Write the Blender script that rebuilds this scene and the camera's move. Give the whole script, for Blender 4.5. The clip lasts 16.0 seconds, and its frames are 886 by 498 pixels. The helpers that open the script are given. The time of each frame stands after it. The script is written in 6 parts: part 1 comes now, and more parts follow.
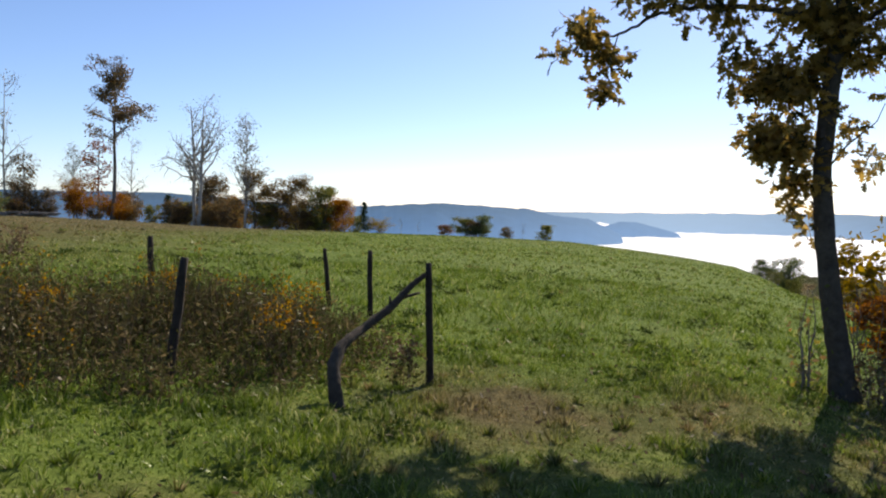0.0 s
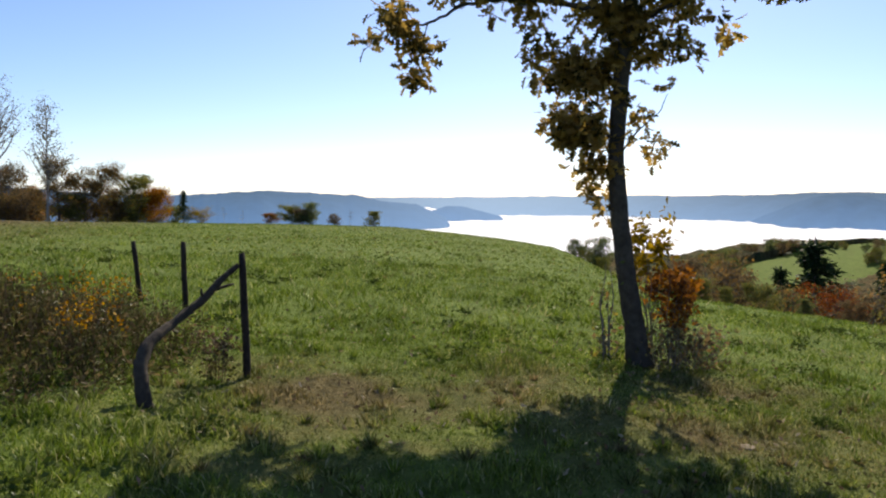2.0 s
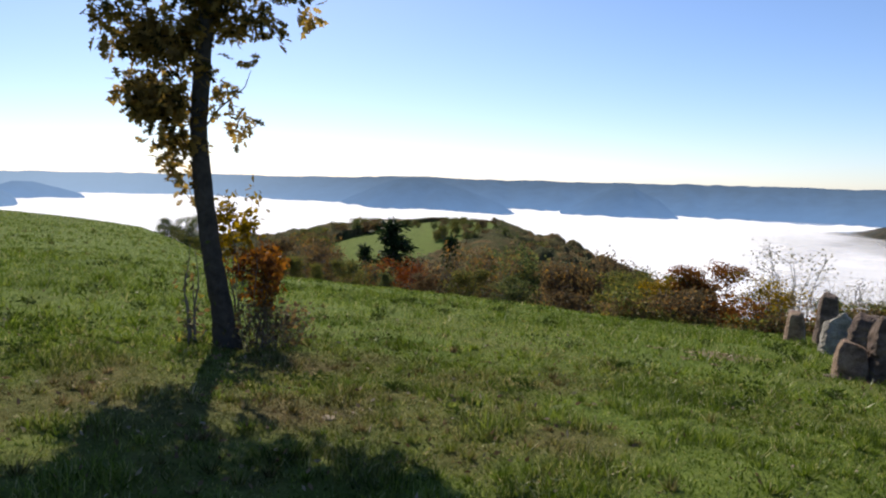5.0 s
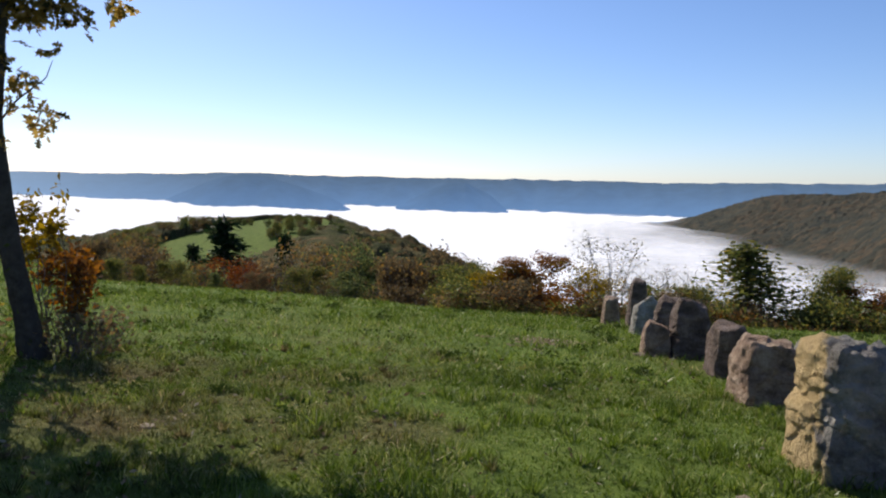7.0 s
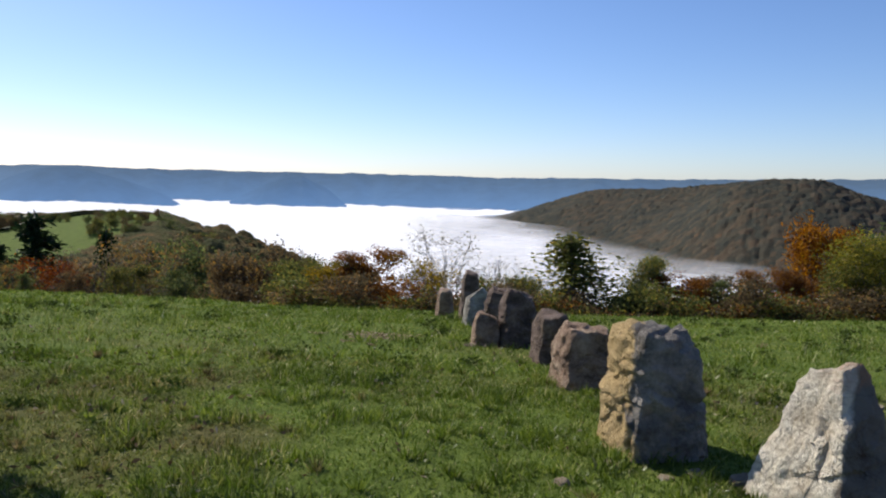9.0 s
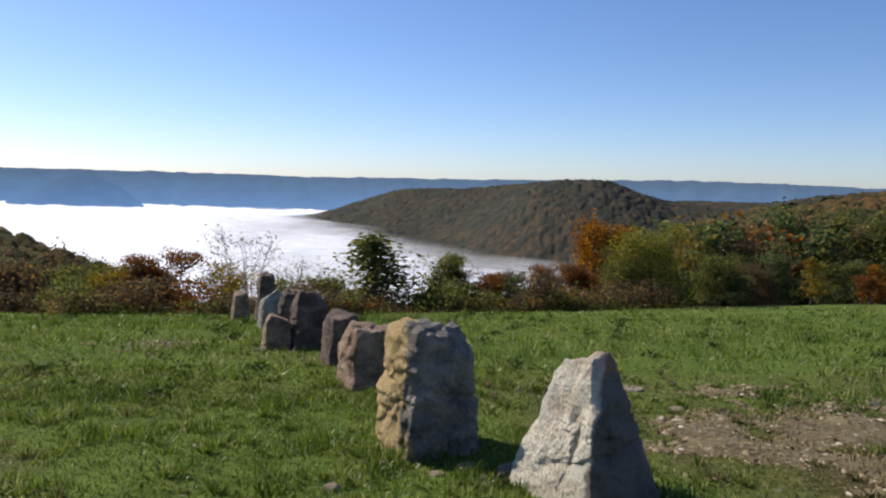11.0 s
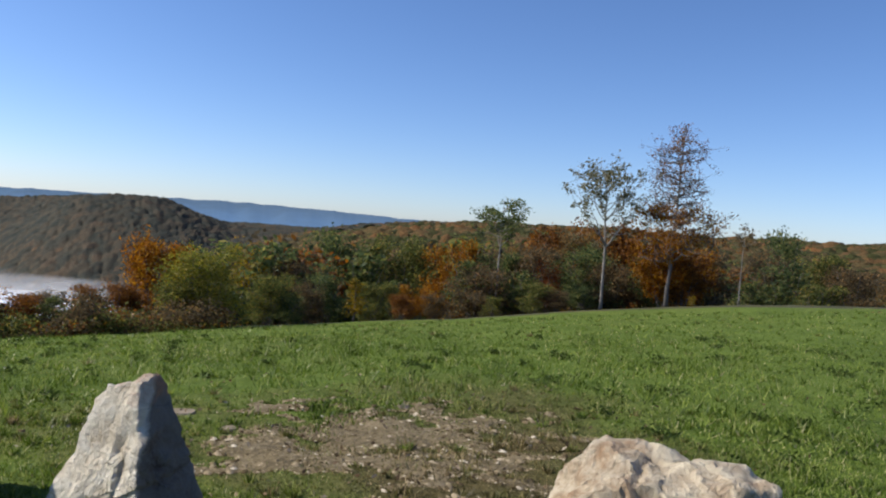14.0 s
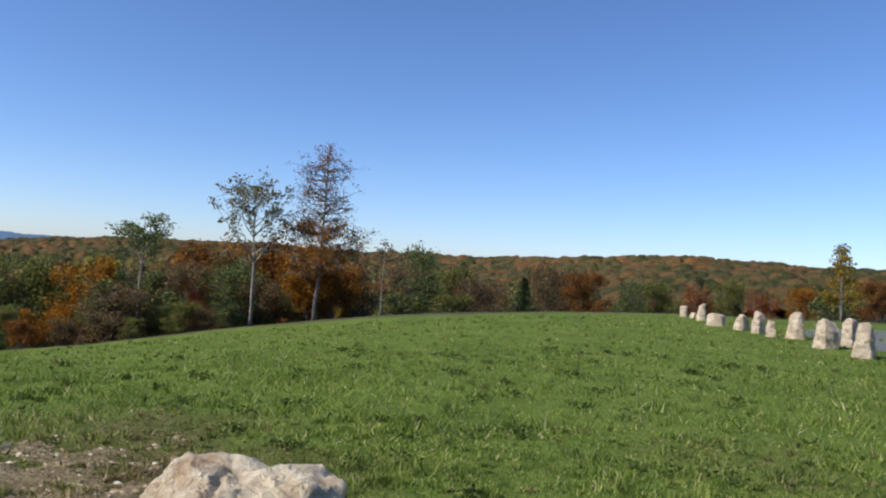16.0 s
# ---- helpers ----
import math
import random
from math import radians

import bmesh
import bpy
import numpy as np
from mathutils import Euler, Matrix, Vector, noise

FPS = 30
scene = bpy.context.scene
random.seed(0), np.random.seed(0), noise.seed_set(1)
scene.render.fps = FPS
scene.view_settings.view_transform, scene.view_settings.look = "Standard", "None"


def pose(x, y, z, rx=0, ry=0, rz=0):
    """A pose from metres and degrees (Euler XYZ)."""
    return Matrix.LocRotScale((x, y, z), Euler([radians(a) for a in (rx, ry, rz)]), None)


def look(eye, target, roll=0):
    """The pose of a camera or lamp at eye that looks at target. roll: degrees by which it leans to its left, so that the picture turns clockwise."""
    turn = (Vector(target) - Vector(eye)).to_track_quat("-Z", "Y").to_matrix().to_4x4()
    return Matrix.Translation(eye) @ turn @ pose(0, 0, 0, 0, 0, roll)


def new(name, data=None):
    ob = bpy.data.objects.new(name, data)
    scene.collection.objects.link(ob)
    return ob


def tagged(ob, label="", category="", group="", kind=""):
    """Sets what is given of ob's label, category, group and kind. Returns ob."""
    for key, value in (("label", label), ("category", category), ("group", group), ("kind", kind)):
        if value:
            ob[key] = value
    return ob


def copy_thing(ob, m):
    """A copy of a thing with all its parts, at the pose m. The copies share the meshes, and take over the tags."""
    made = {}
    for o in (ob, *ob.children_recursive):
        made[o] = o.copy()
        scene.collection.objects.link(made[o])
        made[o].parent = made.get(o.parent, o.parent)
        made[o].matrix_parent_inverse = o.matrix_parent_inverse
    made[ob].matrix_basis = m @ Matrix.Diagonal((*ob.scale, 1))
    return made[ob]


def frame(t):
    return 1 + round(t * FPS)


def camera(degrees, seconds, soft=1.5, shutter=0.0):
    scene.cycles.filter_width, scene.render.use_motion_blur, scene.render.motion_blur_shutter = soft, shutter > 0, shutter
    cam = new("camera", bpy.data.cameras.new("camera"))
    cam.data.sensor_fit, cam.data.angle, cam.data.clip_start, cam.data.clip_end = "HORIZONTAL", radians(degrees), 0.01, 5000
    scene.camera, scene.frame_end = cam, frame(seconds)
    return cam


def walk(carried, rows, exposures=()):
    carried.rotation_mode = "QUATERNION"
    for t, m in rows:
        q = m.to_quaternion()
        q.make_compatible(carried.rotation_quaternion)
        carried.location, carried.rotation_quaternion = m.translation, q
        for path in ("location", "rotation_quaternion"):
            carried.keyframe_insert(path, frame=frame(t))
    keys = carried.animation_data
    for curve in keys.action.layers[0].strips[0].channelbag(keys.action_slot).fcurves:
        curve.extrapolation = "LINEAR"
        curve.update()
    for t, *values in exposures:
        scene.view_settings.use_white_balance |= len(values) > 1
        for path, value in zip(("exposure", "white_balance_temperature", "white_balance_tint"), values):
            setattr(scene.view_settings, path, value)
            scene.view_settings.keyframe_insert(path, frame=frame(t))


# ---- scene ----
cam = camera(59.63, 16.0, 2.1)
PATH = [
    (0.0, pose(-0.010, 0.020, 1.512, 87.31, -0.98, -3.09)),
    (0.5, pose(0.025, 0.013, 1.511, 86.91, -0.36, -5.75)),
    (1.0, pose(0.051, 0.003, 1.513, 86.46, -0.06, -9.62)),
    (1.5, pose(0.070, -0.014, 1.514, 86.58, -0.14, -12.12)),
    (2.0, pose(0.101, -0.028, 1.518, 86.39, 0.05, -15.74)),
    (2.5, pose(0.164, -0.044, 1.522, 86.42, 0.20, -19.12)),
    (3.0, pose(0.197, -0.038, 1.519, 85.93, -0.52, -23.55)),
    (3.5, pose(0.205, 0.006, 1.517, 84.79, -1.18, -29.35)),
    (4.0, pose(0.231, 0.059, 1.510, 86.01, -1.08, -36.01)),
    (4.5, pose(0.253, 0.061, 1.509, 85.77, -1.31, -41.14)),
    (7.0, pose(0.277, -0.055, 1.511, 85.11, -0.89, -57.14)),
    (7.5, pose(0.296, -0.064, 1.509, 84.69, -1.99, -60.79)),
    (8.0, pose(0.323, -0.049, 1.504, 82.43, -2.66, -63.61)),
    (8.5, pose(0.351, -0.067, 1.510, 83.79, -1.90, -65.97)),
    (11.0, pose(0.565, -0.341, 1.513, 85.14, -1.39, -83.08)),
    (11.5, pose(0.599, -0.388, 1.510, 85.94, -2.43, -86.69)),
    (12.0, pose(0.620, -0.429, 1.495, 86.05, -2.62, -91.74)),
    (12.5, pose(0.666, -0.396, 1.479, 86.45, -2.86, -98.16)),
    (13.0, pose(0.682, -0.368, 1.480, 86.75, -3.48, -105.02)),
    (13.5, pose(0.667, -0.359, 1.487, 88.08, -4.13, -109.79)),
    (14.0, pose(0.646, -0.360, 1.481, 88.33, -4.48, -114.98)),
    (14.5, pose(0.621, -0.377, 1.482, 88.42, -5.18, -121.55)),
    (15.0, pose(0.585, -0.389, 1.482, 88.68, -4.77, -128.00)),
    (15.5, pose(0.520, -0.440, 1.494, 88.86, -3.52, -133.29)),
    (16.0, pose(0.396, -0.517, 1.509, 91.34, -3.87, -140.21)),
]
EXPOSURE = [(0.0, 0.50, 6250, 10), (2.5, 0.50, 6250, 10), (4.5, 0.32, 6050, 10), (7.0, 0.18, 5800, 10), (11.2, 0.20, 5700, 10), (12.2, 0.36, 5680, 10), (13.5, 0.34, 5600, 10), (16.0, 0.42, 5500, 10)]
walk(cam, PATH, EXPOSURE)

# ---- world and sun ----
SUN_AZ, SUN_EL = 28.3, 37.2
world = bpy.data.worlds.new("sky")
scene.world = world
world.use_nodes = True
wn, wl = world.node_tree.nodes, world.node_tree.links
sky = wn.new("ShaderNodeTexSky")
sky.sky_type, sky.sun_disc = "NISHITA", False
sky.sun_elevation, sky.sun_rotation = radians(SUN_EL), radians(SUN_AZ)
sky.altitude, sky.air_density, sky.dust_density, sky.ozone_density = 900, 0.9, 0.6, 2.4
wn["Background"].inputs[1].default_value = 0.098
sky_tone = wn.new("ShaderNodeHueSaturation")
sky_tone.inputs["Saturation"].default_value = 1.05
wl.new(sky.outputs[0], sky_tone.inputs["Color"])
sky_tint = wn.new("ShaderNodeMix")
sky_tint.data_type, sky_tint.blend_type = "RGBA", "MULTIPLY"
sky_tint.inputs[0].default_value = 1.0
sky_tint.inputs[7].default_value = (1.005, 0.965, 1.03, 1)
wl.new(sky_tone.outputs[0], sky_tint.inputs[6])
wl.new(sky_tint.outputs[2], wn["Background"].inputs[0])
sun_data = bpy.data.lights.new("sun", "SUN")
sun_data.energy, sun_data.angle, sun_data.color = 5.0, radians(0.55), (1.0, 0.86, 0.66)
sun = new("sun", sun_data)
sa, se = radians(SUN_AZ), radians(SUN_EL)
sun_dir = Vector((math.sin(sa) * math.cos(se), math.cos(sa) * math.cos(se), math.sin(se)))
sun.matrix_world = look(sun_dir * 60, (0, 0, 0))


# ---- materials ----
def mat(name):
    m = bpy.data.materials.new(name)
    m.use_nodes = True
    return m, m.node_tree.nodes, m.node_tree.links


def ramp(nodes, stops, mode="LINEAR"):
    r = nodes.new("ShaderNodeValToRGB")
    r.color_ramp.interpolation = mode
    el = r.color_ramp.elements
    while len(el) < len(stops):
        el.new(0.5)
    for e, (p, c) in zip(el, stops):
        e.position, e.color = p, (*c, 1)
    return r


def noise_node(nodes, links, scale, detail=4, rough=0.55, coord=None, dist=0.0):
    n = nodes.new("ShaderNodeTexNoise")
    n.inputs["Scale"].default_value, n.inputs["Detail"].default_value = scale, detail
    n.inputs["Roughness"].default_value, n.inputs["Distortion"].default_value = rough, dist
    if coord:
        links.new(coord, n.inputs["Vector"])
    return n


def mix_col(nodes, links, fac, a, b, blend="MIX"):
    m = nodes.new("ShaderNodeMix")
    m.data_type, m.blend_type = "RGBA", blend
    for sock, val in ((m.inputs[0], fac), (m.inputs[6], a), (m.inputs[7], b)):
        if isinstance(val, (int, float)):
            sock.default_value = val
        elif isinstance(val, tuple):
            sock.default_value = (*val, 1)
        else:
            links.new(val, sock)
    return m.outputs[2]


def maths(nodes, links, op, a, b=0.0, clamp=False):
    m = nodes.new("ShaderNodeMath")
    m.operation, m.use_clamp = op, clamp
    for sock, val in zip(m.inputs, (a, b)):
        if isinstance(val, (int, float)):
            sock.default_value = val
        else:
            links.new(val, sock)
    return m.outputs[0]


def bumped(nodes, links, height, strength, distance):
    b = nodes.new("ShaderNodeBump")
    b.inputs["Strength"].default_value, b.inputs["Distance"].default_value = strength, distance
    links.new(height, b.inputs["Height"])
    return b.outputs[0]


def position(nodes):
    return nodes.new("ShaderNodeNewGeometry").outputs["Position"]


def leaf_material(name, stops, through_light=0.5, per="island", dry_stops=None, gloss=0.008, upright=0.0):
    """Leaves and blades: part of the light passes through them; each leaf takes its own tint."""
    m, n, l = mat(name)
    n.remove(n["Principled BSDF"])
    geo = n.new("ShaderNodeNewGeometry")
    info = n.new("ShaderNodeObjectInfo")
    rnd = geo.outputs["Random Per Island"]
    if per == "both":
        rnd = maths(n, l, "FRACT", maths(n, l, "ADD", maths(n, l, "MULTIPLY", rnd, 0.55), info.outputs["Random"]))
    r = ramp(n, stops)
    l.new(rnd, r.inputs[0])
    col = r.outputs[0]
    if dry_stops:
        r2 = ramp(n, dry_stops)
        l.new(rnd, r2.inputs[0])
        dry = n.new("ShaderNodeAttribute")
        dry.attribute_name = "dry"
        other = maths(n, l, "FRACT", maths(n, l, "MULTIPLY", rnd, 37.0))
        fac = maths(n, l, "ADD", maths(n, l, "MULTIPLY", dry.outputs["Fac"], 1.5), maths(n, l, "SUBTRACT", maths(n, l, "MULTIPLY", other, 0.6), 0.55), True)
        col = mix_col(n, l, fac, col, r2.outputs[0])
        pos = position(n)
        patch = maths(n, l, "ADD", maths(n, l, "MULTIPLY", noise_node(n, l, 4.6, 5, 0.7, pos).outputs[0], 0.65), maths(n, l, "MULTIPLY", noise_node(n, l, 0.4, 4, 0.6, pos).outputs[0], 0.35))
        tone = ramp(n, [(0.35, (0.36, 0.40, 0.44)), (0.5, (1.0, 1.0, 1.0)), (0.63, (1.65, 1.5, 1.7))])
        l.new(patch, tone.inputs[0])
        col = mix_col(n, l, 1.0, col, tone.outputs[0], "MULTIPLY")
    d, t, g = n.new("ShaderNodeBsdfDiffuse"), n.new("ShaderNodeBsdfTranslucent"), n.new("ShaderNodeBsdfGlossy")
    g.inputs["Roughness"].default_value = 0.45
    g.inputs["Color"].default_value = (0.8, 0.8, 0.8, 1)
    l.new(col, d.inputs[0])
    hs = n.new("ShaderNodeHueSaturation")
    hs.inputs["Saturation"].default_value, hs.inputs["Value"].default_value = 1.15, 1.3
    l.new(col, hs.inputs["Color"])
    l.new(hs.outputs[0], t.inputs[0])
    if upright:
        # a sward is lit as a whole, not blade by blade
        nm = n.new("ShaderNodeMix")
        nm.data_type = "VECTOR"
        nm.inputs[0].default_value = upright
        l.new(geo.outputs["Normal"], nm.inputs[4])
        nm.inputs[5].default_value = (0, 0, 1)
        l.new(nm.outputs[1], d.inputs["Normal"])
    m1, m2 = n.new("ShaderNodeMixShader"), n.new("ShaderNodeMixShader")
    m1.inputs[0].default_value = through_light
    l.new(d.outputs[0], m1.inputs[1])
    l.new(t.outputs[0], m1.inputs[2])
    lw = n.new("ShaderNodeFresnel")
    lw.inputs[0].default_value = 1.35
    l.new(maths(n, l, "MULTIPLY", lw.outputs[0], gloss * 2), m2.inputs[0])
    l.new(m1.outputs[0], m2.inputs[1])
    l.new(g.outputs[0], m2.inputs[2])
    l.new(m2.outputs[0], n["Material Output"].inputs[0])
    return m


def meadow_material():
    m, n, l = mat("meadow")
    p = n["Principled BSDF"]
    pos = position(n)
    fine = noise_node(n, l, 9.0, 6, 0.7, pos)
    coarse = noise_node(n, l, 0.7, 5, 0.65, pos)
    green = ramp(n, [(0.3, (0.040, 0.060, 0.012)), (0.5, (0.108, 0.150, 0.028)), (0.72, (0.185, 0.225, 0.048))])
    mixed = maths(n, l, "ADD", maths(n, l, "MULTIPLY", fine.outputs[0], 0.55), maths(n, l, "MULTIPLY", coarse.outputs[0], 0.45))
    l.new(mixed, green.inputs[0])
    dry = ramp(n, [(0.3, (0.045, 0.040, 0.016)), (0.7, (0.155, 0.125, 0.055))])
    l.new(fine.outputs[0], dry.inputs[0])
    at = n.new("ShaderNodeAttribute")
    at.attribute_name = "dry"
    fac = maths(n, l, "ADD", maths(n, l, "MULTIPLY", at.outputs["Fac"], 1.25), maths(n, l, "MULTIPLY", maths(n, l, "SUBTRACT", coarse.outputs[0], 0.55), 0.9), True)
    col = mix_col(n, l, fac, green.outputs[0], dry.outputs[0])
    l.new(col, p.inputs["Base Color"])
    p.inputs["Roughness"].default_value = 0.9
    p.inputs["Specular IOR Level"].default_value = 0.03
    l.new(bumped(n, l, fine.outputs[0], 0.8, 0.06), p.inputs["Normal"])
    return m


def plain_noise(name, stops, scale, rough=0.9, bump=0.5, dist=0.02, spec=0.2, detail=6):
    m, n, l = mat(name)
    p = n["Principled BSDF"]
    tex = n.new("ShaderNodeTexCoord")
    a = noise_node(n, l, scale, detail, 0.65, tex.outputs["Object"])
    b = noise_node(n, l, scale * 0.17, 4, 0.6, tex.outputs["Object"])
    r = ramp(n, stops)
    l.new(maths(n, l, "ADD", maths(n, l, "MULTIPLY", a.outputs[0], 0.6), maths(n, l, "MULTIPLY", b.outputs[0], 0.4)), r.inputs[0])
    l.new(r.outputs[0], p.inputs["Base Color"])
    p.inputs["Roughness"].default_value, p.inputs["Specular IOR Level"].default_value = rough, spec
    l.new(bumped(n, l, a.outputs[0], bump, dist), p.inputs["Normal"])
    return m


def forest_material(name, stops):
    """Tree crowns seen from afar; every crown has its own autumn tint."""
    m, n, l = mat(name)
    p = n["Principled BSDF"]
    at = n.new("ShaderNodeAttribute")
    at.attribute_name = "tree"
    pos = position(n)
    nz = noise_node(n, l, 0.9, 5, 0.75, pos)
    big = noise_node(n, l, 0.006, 3, 0.6, pos)
    r = ramp(n, stops)
    v = maths(n, l, "ADD", maths(n, l, "MULTIPLY", at.outputs["Fac"], 0.7), maths(n, l, "MULTIPLY", maths(n, l, "SUBTRACT", big.outputs[0], 0.35), 0.9), True)
    l.new(v, r.inputs[0])
    sh = ramp(n, [(0.3, (0.45, 0.45, 0.45)), (0.7, (1.25, 1.25, 1.25))])
    l.new(nz.outputs[0], sh.inputs[0])
    l.new(mix_col(n, l, 1.0, r.outputs[0], sh.outputs[0], "MULTIPLY"), p.inputs["Base Color"])
    p.inputs["Roughness"].default_value, p.inputs["Specular IOR Level"].default_value = 1.0, 0.05
    l.new(bumped(n, l, nz.outputs[0], 1.0, 1.2), p.inputs["Normal"])
    return m


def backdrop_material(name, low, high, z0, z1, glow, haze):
    """A ridge kilometres off; its haze of scattered daylight is painted on as glow."""
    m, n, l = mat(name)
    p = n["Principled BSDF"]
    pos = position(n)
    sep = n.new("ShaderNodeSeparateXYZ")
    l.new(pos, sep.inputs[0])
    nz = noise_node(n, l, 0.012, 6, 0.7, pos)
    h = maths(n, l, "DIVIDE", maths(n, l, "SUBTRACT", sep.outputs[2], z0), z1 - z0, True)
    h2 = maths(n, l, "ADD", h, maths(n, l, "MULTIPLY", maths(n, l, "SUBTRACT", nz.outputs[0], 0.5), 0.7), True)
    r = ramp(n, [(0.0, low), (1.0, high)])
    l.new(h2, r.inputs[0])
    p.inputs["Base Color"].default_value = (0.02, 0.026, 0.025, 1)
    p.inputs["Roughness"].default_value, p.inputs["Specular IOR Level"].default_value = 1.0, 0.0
    # the painted haze is brightest under the sun
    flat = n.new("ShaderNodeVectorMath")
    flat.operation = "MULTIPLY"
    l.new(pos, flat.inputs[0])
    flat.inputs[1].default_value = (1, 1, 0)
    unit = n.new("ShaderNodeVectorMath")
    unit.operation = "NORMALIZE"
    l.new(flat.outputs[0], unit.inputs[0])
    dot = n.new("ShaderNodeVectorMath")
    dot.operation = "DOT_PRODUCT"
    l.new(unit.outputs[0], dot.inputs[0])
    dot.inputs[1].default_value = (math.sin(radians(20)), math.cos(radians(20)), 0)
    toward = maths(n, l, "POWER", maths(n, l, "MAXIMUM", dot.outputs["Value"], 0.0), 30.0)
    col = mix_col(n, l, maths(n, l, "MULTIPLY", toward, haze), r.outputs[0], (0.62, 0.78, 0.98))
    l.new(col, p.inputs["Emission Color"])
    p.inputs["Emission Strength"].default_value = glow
    return m


def rock_material(name, stops, stain_or_shade, stain_or_shade_at=0.55, scale=3.0, side=0.0, edge=0.08, cap=None):
    m, n, l = mat(name)
    p = n["Principled BSDF"]
    tex = n.new("ShaderNodeTexCoord")
    ob = tex.outputs["Object"]
    a = noise_node(n, l, scale, 8, 0.62, ob, 0.6)
    f = noise_node(n, l, scale * 9, 6, 0.7, ob)
    s = noise_node(n, l, scale * 0.55, 5, 0.6, ob, 1.2)
    vor = n.new("ShaderNodeTexVoronoi")
    vor.feature = "DISTANCE_TO_EDGE"
    vor.inputs["Scale"].default_value = scale * 1.1
    wob = n.new("ShaderNodeVectorMath")
    wob.operation = "MULTIPLY_ADD"
    l.new(a.outputs[1], wob.inputs[0])
    wob.inputs[1].default_value = (0.5, 0.5, 0.5)
    l.new(ob, wob.inputs[2])
    l.new(wob.outputs[0], vor.inputs["Vector"])
    crack = ramp(n, [(0.0, (0.25, 0.25, 0.25)), (0.03, (1, 1, 1))])
    l.new(vor.outputs["Distance"], crack.inputs[0])
    r = ramp(n, stops)
    strata = n.new("ShaderNodeTexNoise")
    strata.inputs["Scale"].default_value, strata.inputs["Detail"].default_value = scale * 1.6, 7
    squash = n.new("ShaderNodeMapping")
    squash.inputs["Scale"].default_value, squash.inputs["Rotation"].default_value = (1.0, 1.0, 2.0), (0.9, 0.5, 0.2)
    l.new(ob, squash.inputs["Vector"])
    l.new(squash.outputs[0], strata.inputs["Vector"])
    tone = maths(n, l, "ADD", maths(n, l, "MULTIPLY", a.outputs[0], 0.4), maths(n, l, "ADD", maths(n, l, "MULTIPLY", f.outputs[0], 0.25), maths(n, l, "MULTIPLY", strata.outputs[0], 0.35)))
    l.new(maths(n, l, "ADD", maths(n, l, "MULTIPLY", maths(n, l, "SUBTRACT", tone, 0.5), 1.9), 0.52), r.inputs[0])
    sr = ramp(n, [(stain_or_shade_at, (0, 0, 0)), (stain_or_shade_at + 0.12, (1, 1, 1))])
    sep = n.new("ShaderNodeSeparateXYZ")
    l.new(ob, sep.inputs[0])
    # side pushes the second colour to one flank, as stain or as painted shade
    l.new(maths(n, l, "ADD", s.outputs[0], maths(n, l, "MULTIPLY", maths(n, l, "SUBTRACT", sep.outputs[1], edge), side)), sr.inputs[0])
    col = mix_col(n, l, maths(n, l, "MULTIPLY", sr.outputs[0], 0.8), r.outputs[0], stain_or_shade)
    if cap:
        up = maths(n, l, "MULTIPLY", maths(n, l, "ADD", maths(n, l, "SUBTRACT", sep.outputs[2], cap[0]), maths(n, l, "MULTIPLY", maths(n, l, "SUBTRACT", a.outputs[0], 0.5), 0.9)), 9.0, True)
        col = mix_col(n, l, maths(n, l, "MULTIPLY", up, 0.75), col, cap[1])
    col = mix_col(n, l, 0.3, col, mix_col(n, l, 1.0, col, crack.outputs[0], "MULTIPLY"))
    l.new(col, p.inputs["Base Color"])
    p.inputs["Roughness"].default_value, p.inputs["Specular IOR Level"].default_value = 0.88, 0.25
    h = maths(n, l, "ADD", maths(n, l, "ADD", a.outputs[0], maths(n, l, "MULTIPLY", f.outputs[0], 0.6)), maths(n, l, "ADD", maths(n, l, "MULTIPLY", strata.outputs[0], 0.5), maths(n, l, "MULTIPLY", crack.outputs[0], 0.04)))
    l.new(bumped(n, l, h, 1.0, 0.07), p.inputs["Normal"])
    return m


def fog_material():
    m, n, l = mat("valley_fog")
    p = n["Principled BSDF"]
    at = n.new("ShaderNodeAttribute")
    at.attribute_name = "thin"
    nz = noise_node(n, l, 0.011, 6, 0.6, position(n), 0.8)
    full = maths(n, l, "SUBTRACT", 1.0, at.outputs["Fac"], True)
    edge = maths(n, l, "MULTIPLY", full, maths(n, l, "SUBTRACT", 1.0, full))
    a = maths(n, l, "ADD", full, maths(n, l, "MULTIPLY", edge, maths(n, l, "MULTIPLY", maths(n, l, "SUBTRACT", nz.outputs[0], 0.5), 2.2)), True)
    l.new(a, p.inputs["Alpha"])
    p.inputs["Base Color"].default_value = (0.97, 0.97, 0.975, 1)
    p.inputs["Roughness"].default_value, p.inputs["Specular IOR Level"].default_value = 1.0, 0.0
    return m


GREEN = [(0.0, (0.048, 0.080, 0.012)), (0.5, (0.128, 0.180, 0.031)), (0.88, (0.215, 0.262, 0.056)), (1.0, (0.38, 0.36, 0.18))]
STRAW = [(0.0, (0.065, 0.056, 0.020)), (0.6, (0.15, 0.122, 0.05)), (1.0, (0.33, 0.27, 0.14))]
M_MEADOW = meadow_material()
M_GRASS = leaf_material("grass_blades", GREEN, 0.33, "island", STRAW, 0.02, 0.5)
M_ROSETTE = leaf_material("broad_weed_leaves", [(0.0, (0.028, 0.045, 0.012)), (0.6, (0.06, 0.085, 0.022)), (1.0, (0.13, 0.15, 0.045))], 0.25, "both")
M_WOODFLOOR = plain_noise("woodland_floor", [(0.3, (0.035, 0.04, 0.015)), (0.7, (0.09, 0.075, 0.03))], 0.4)
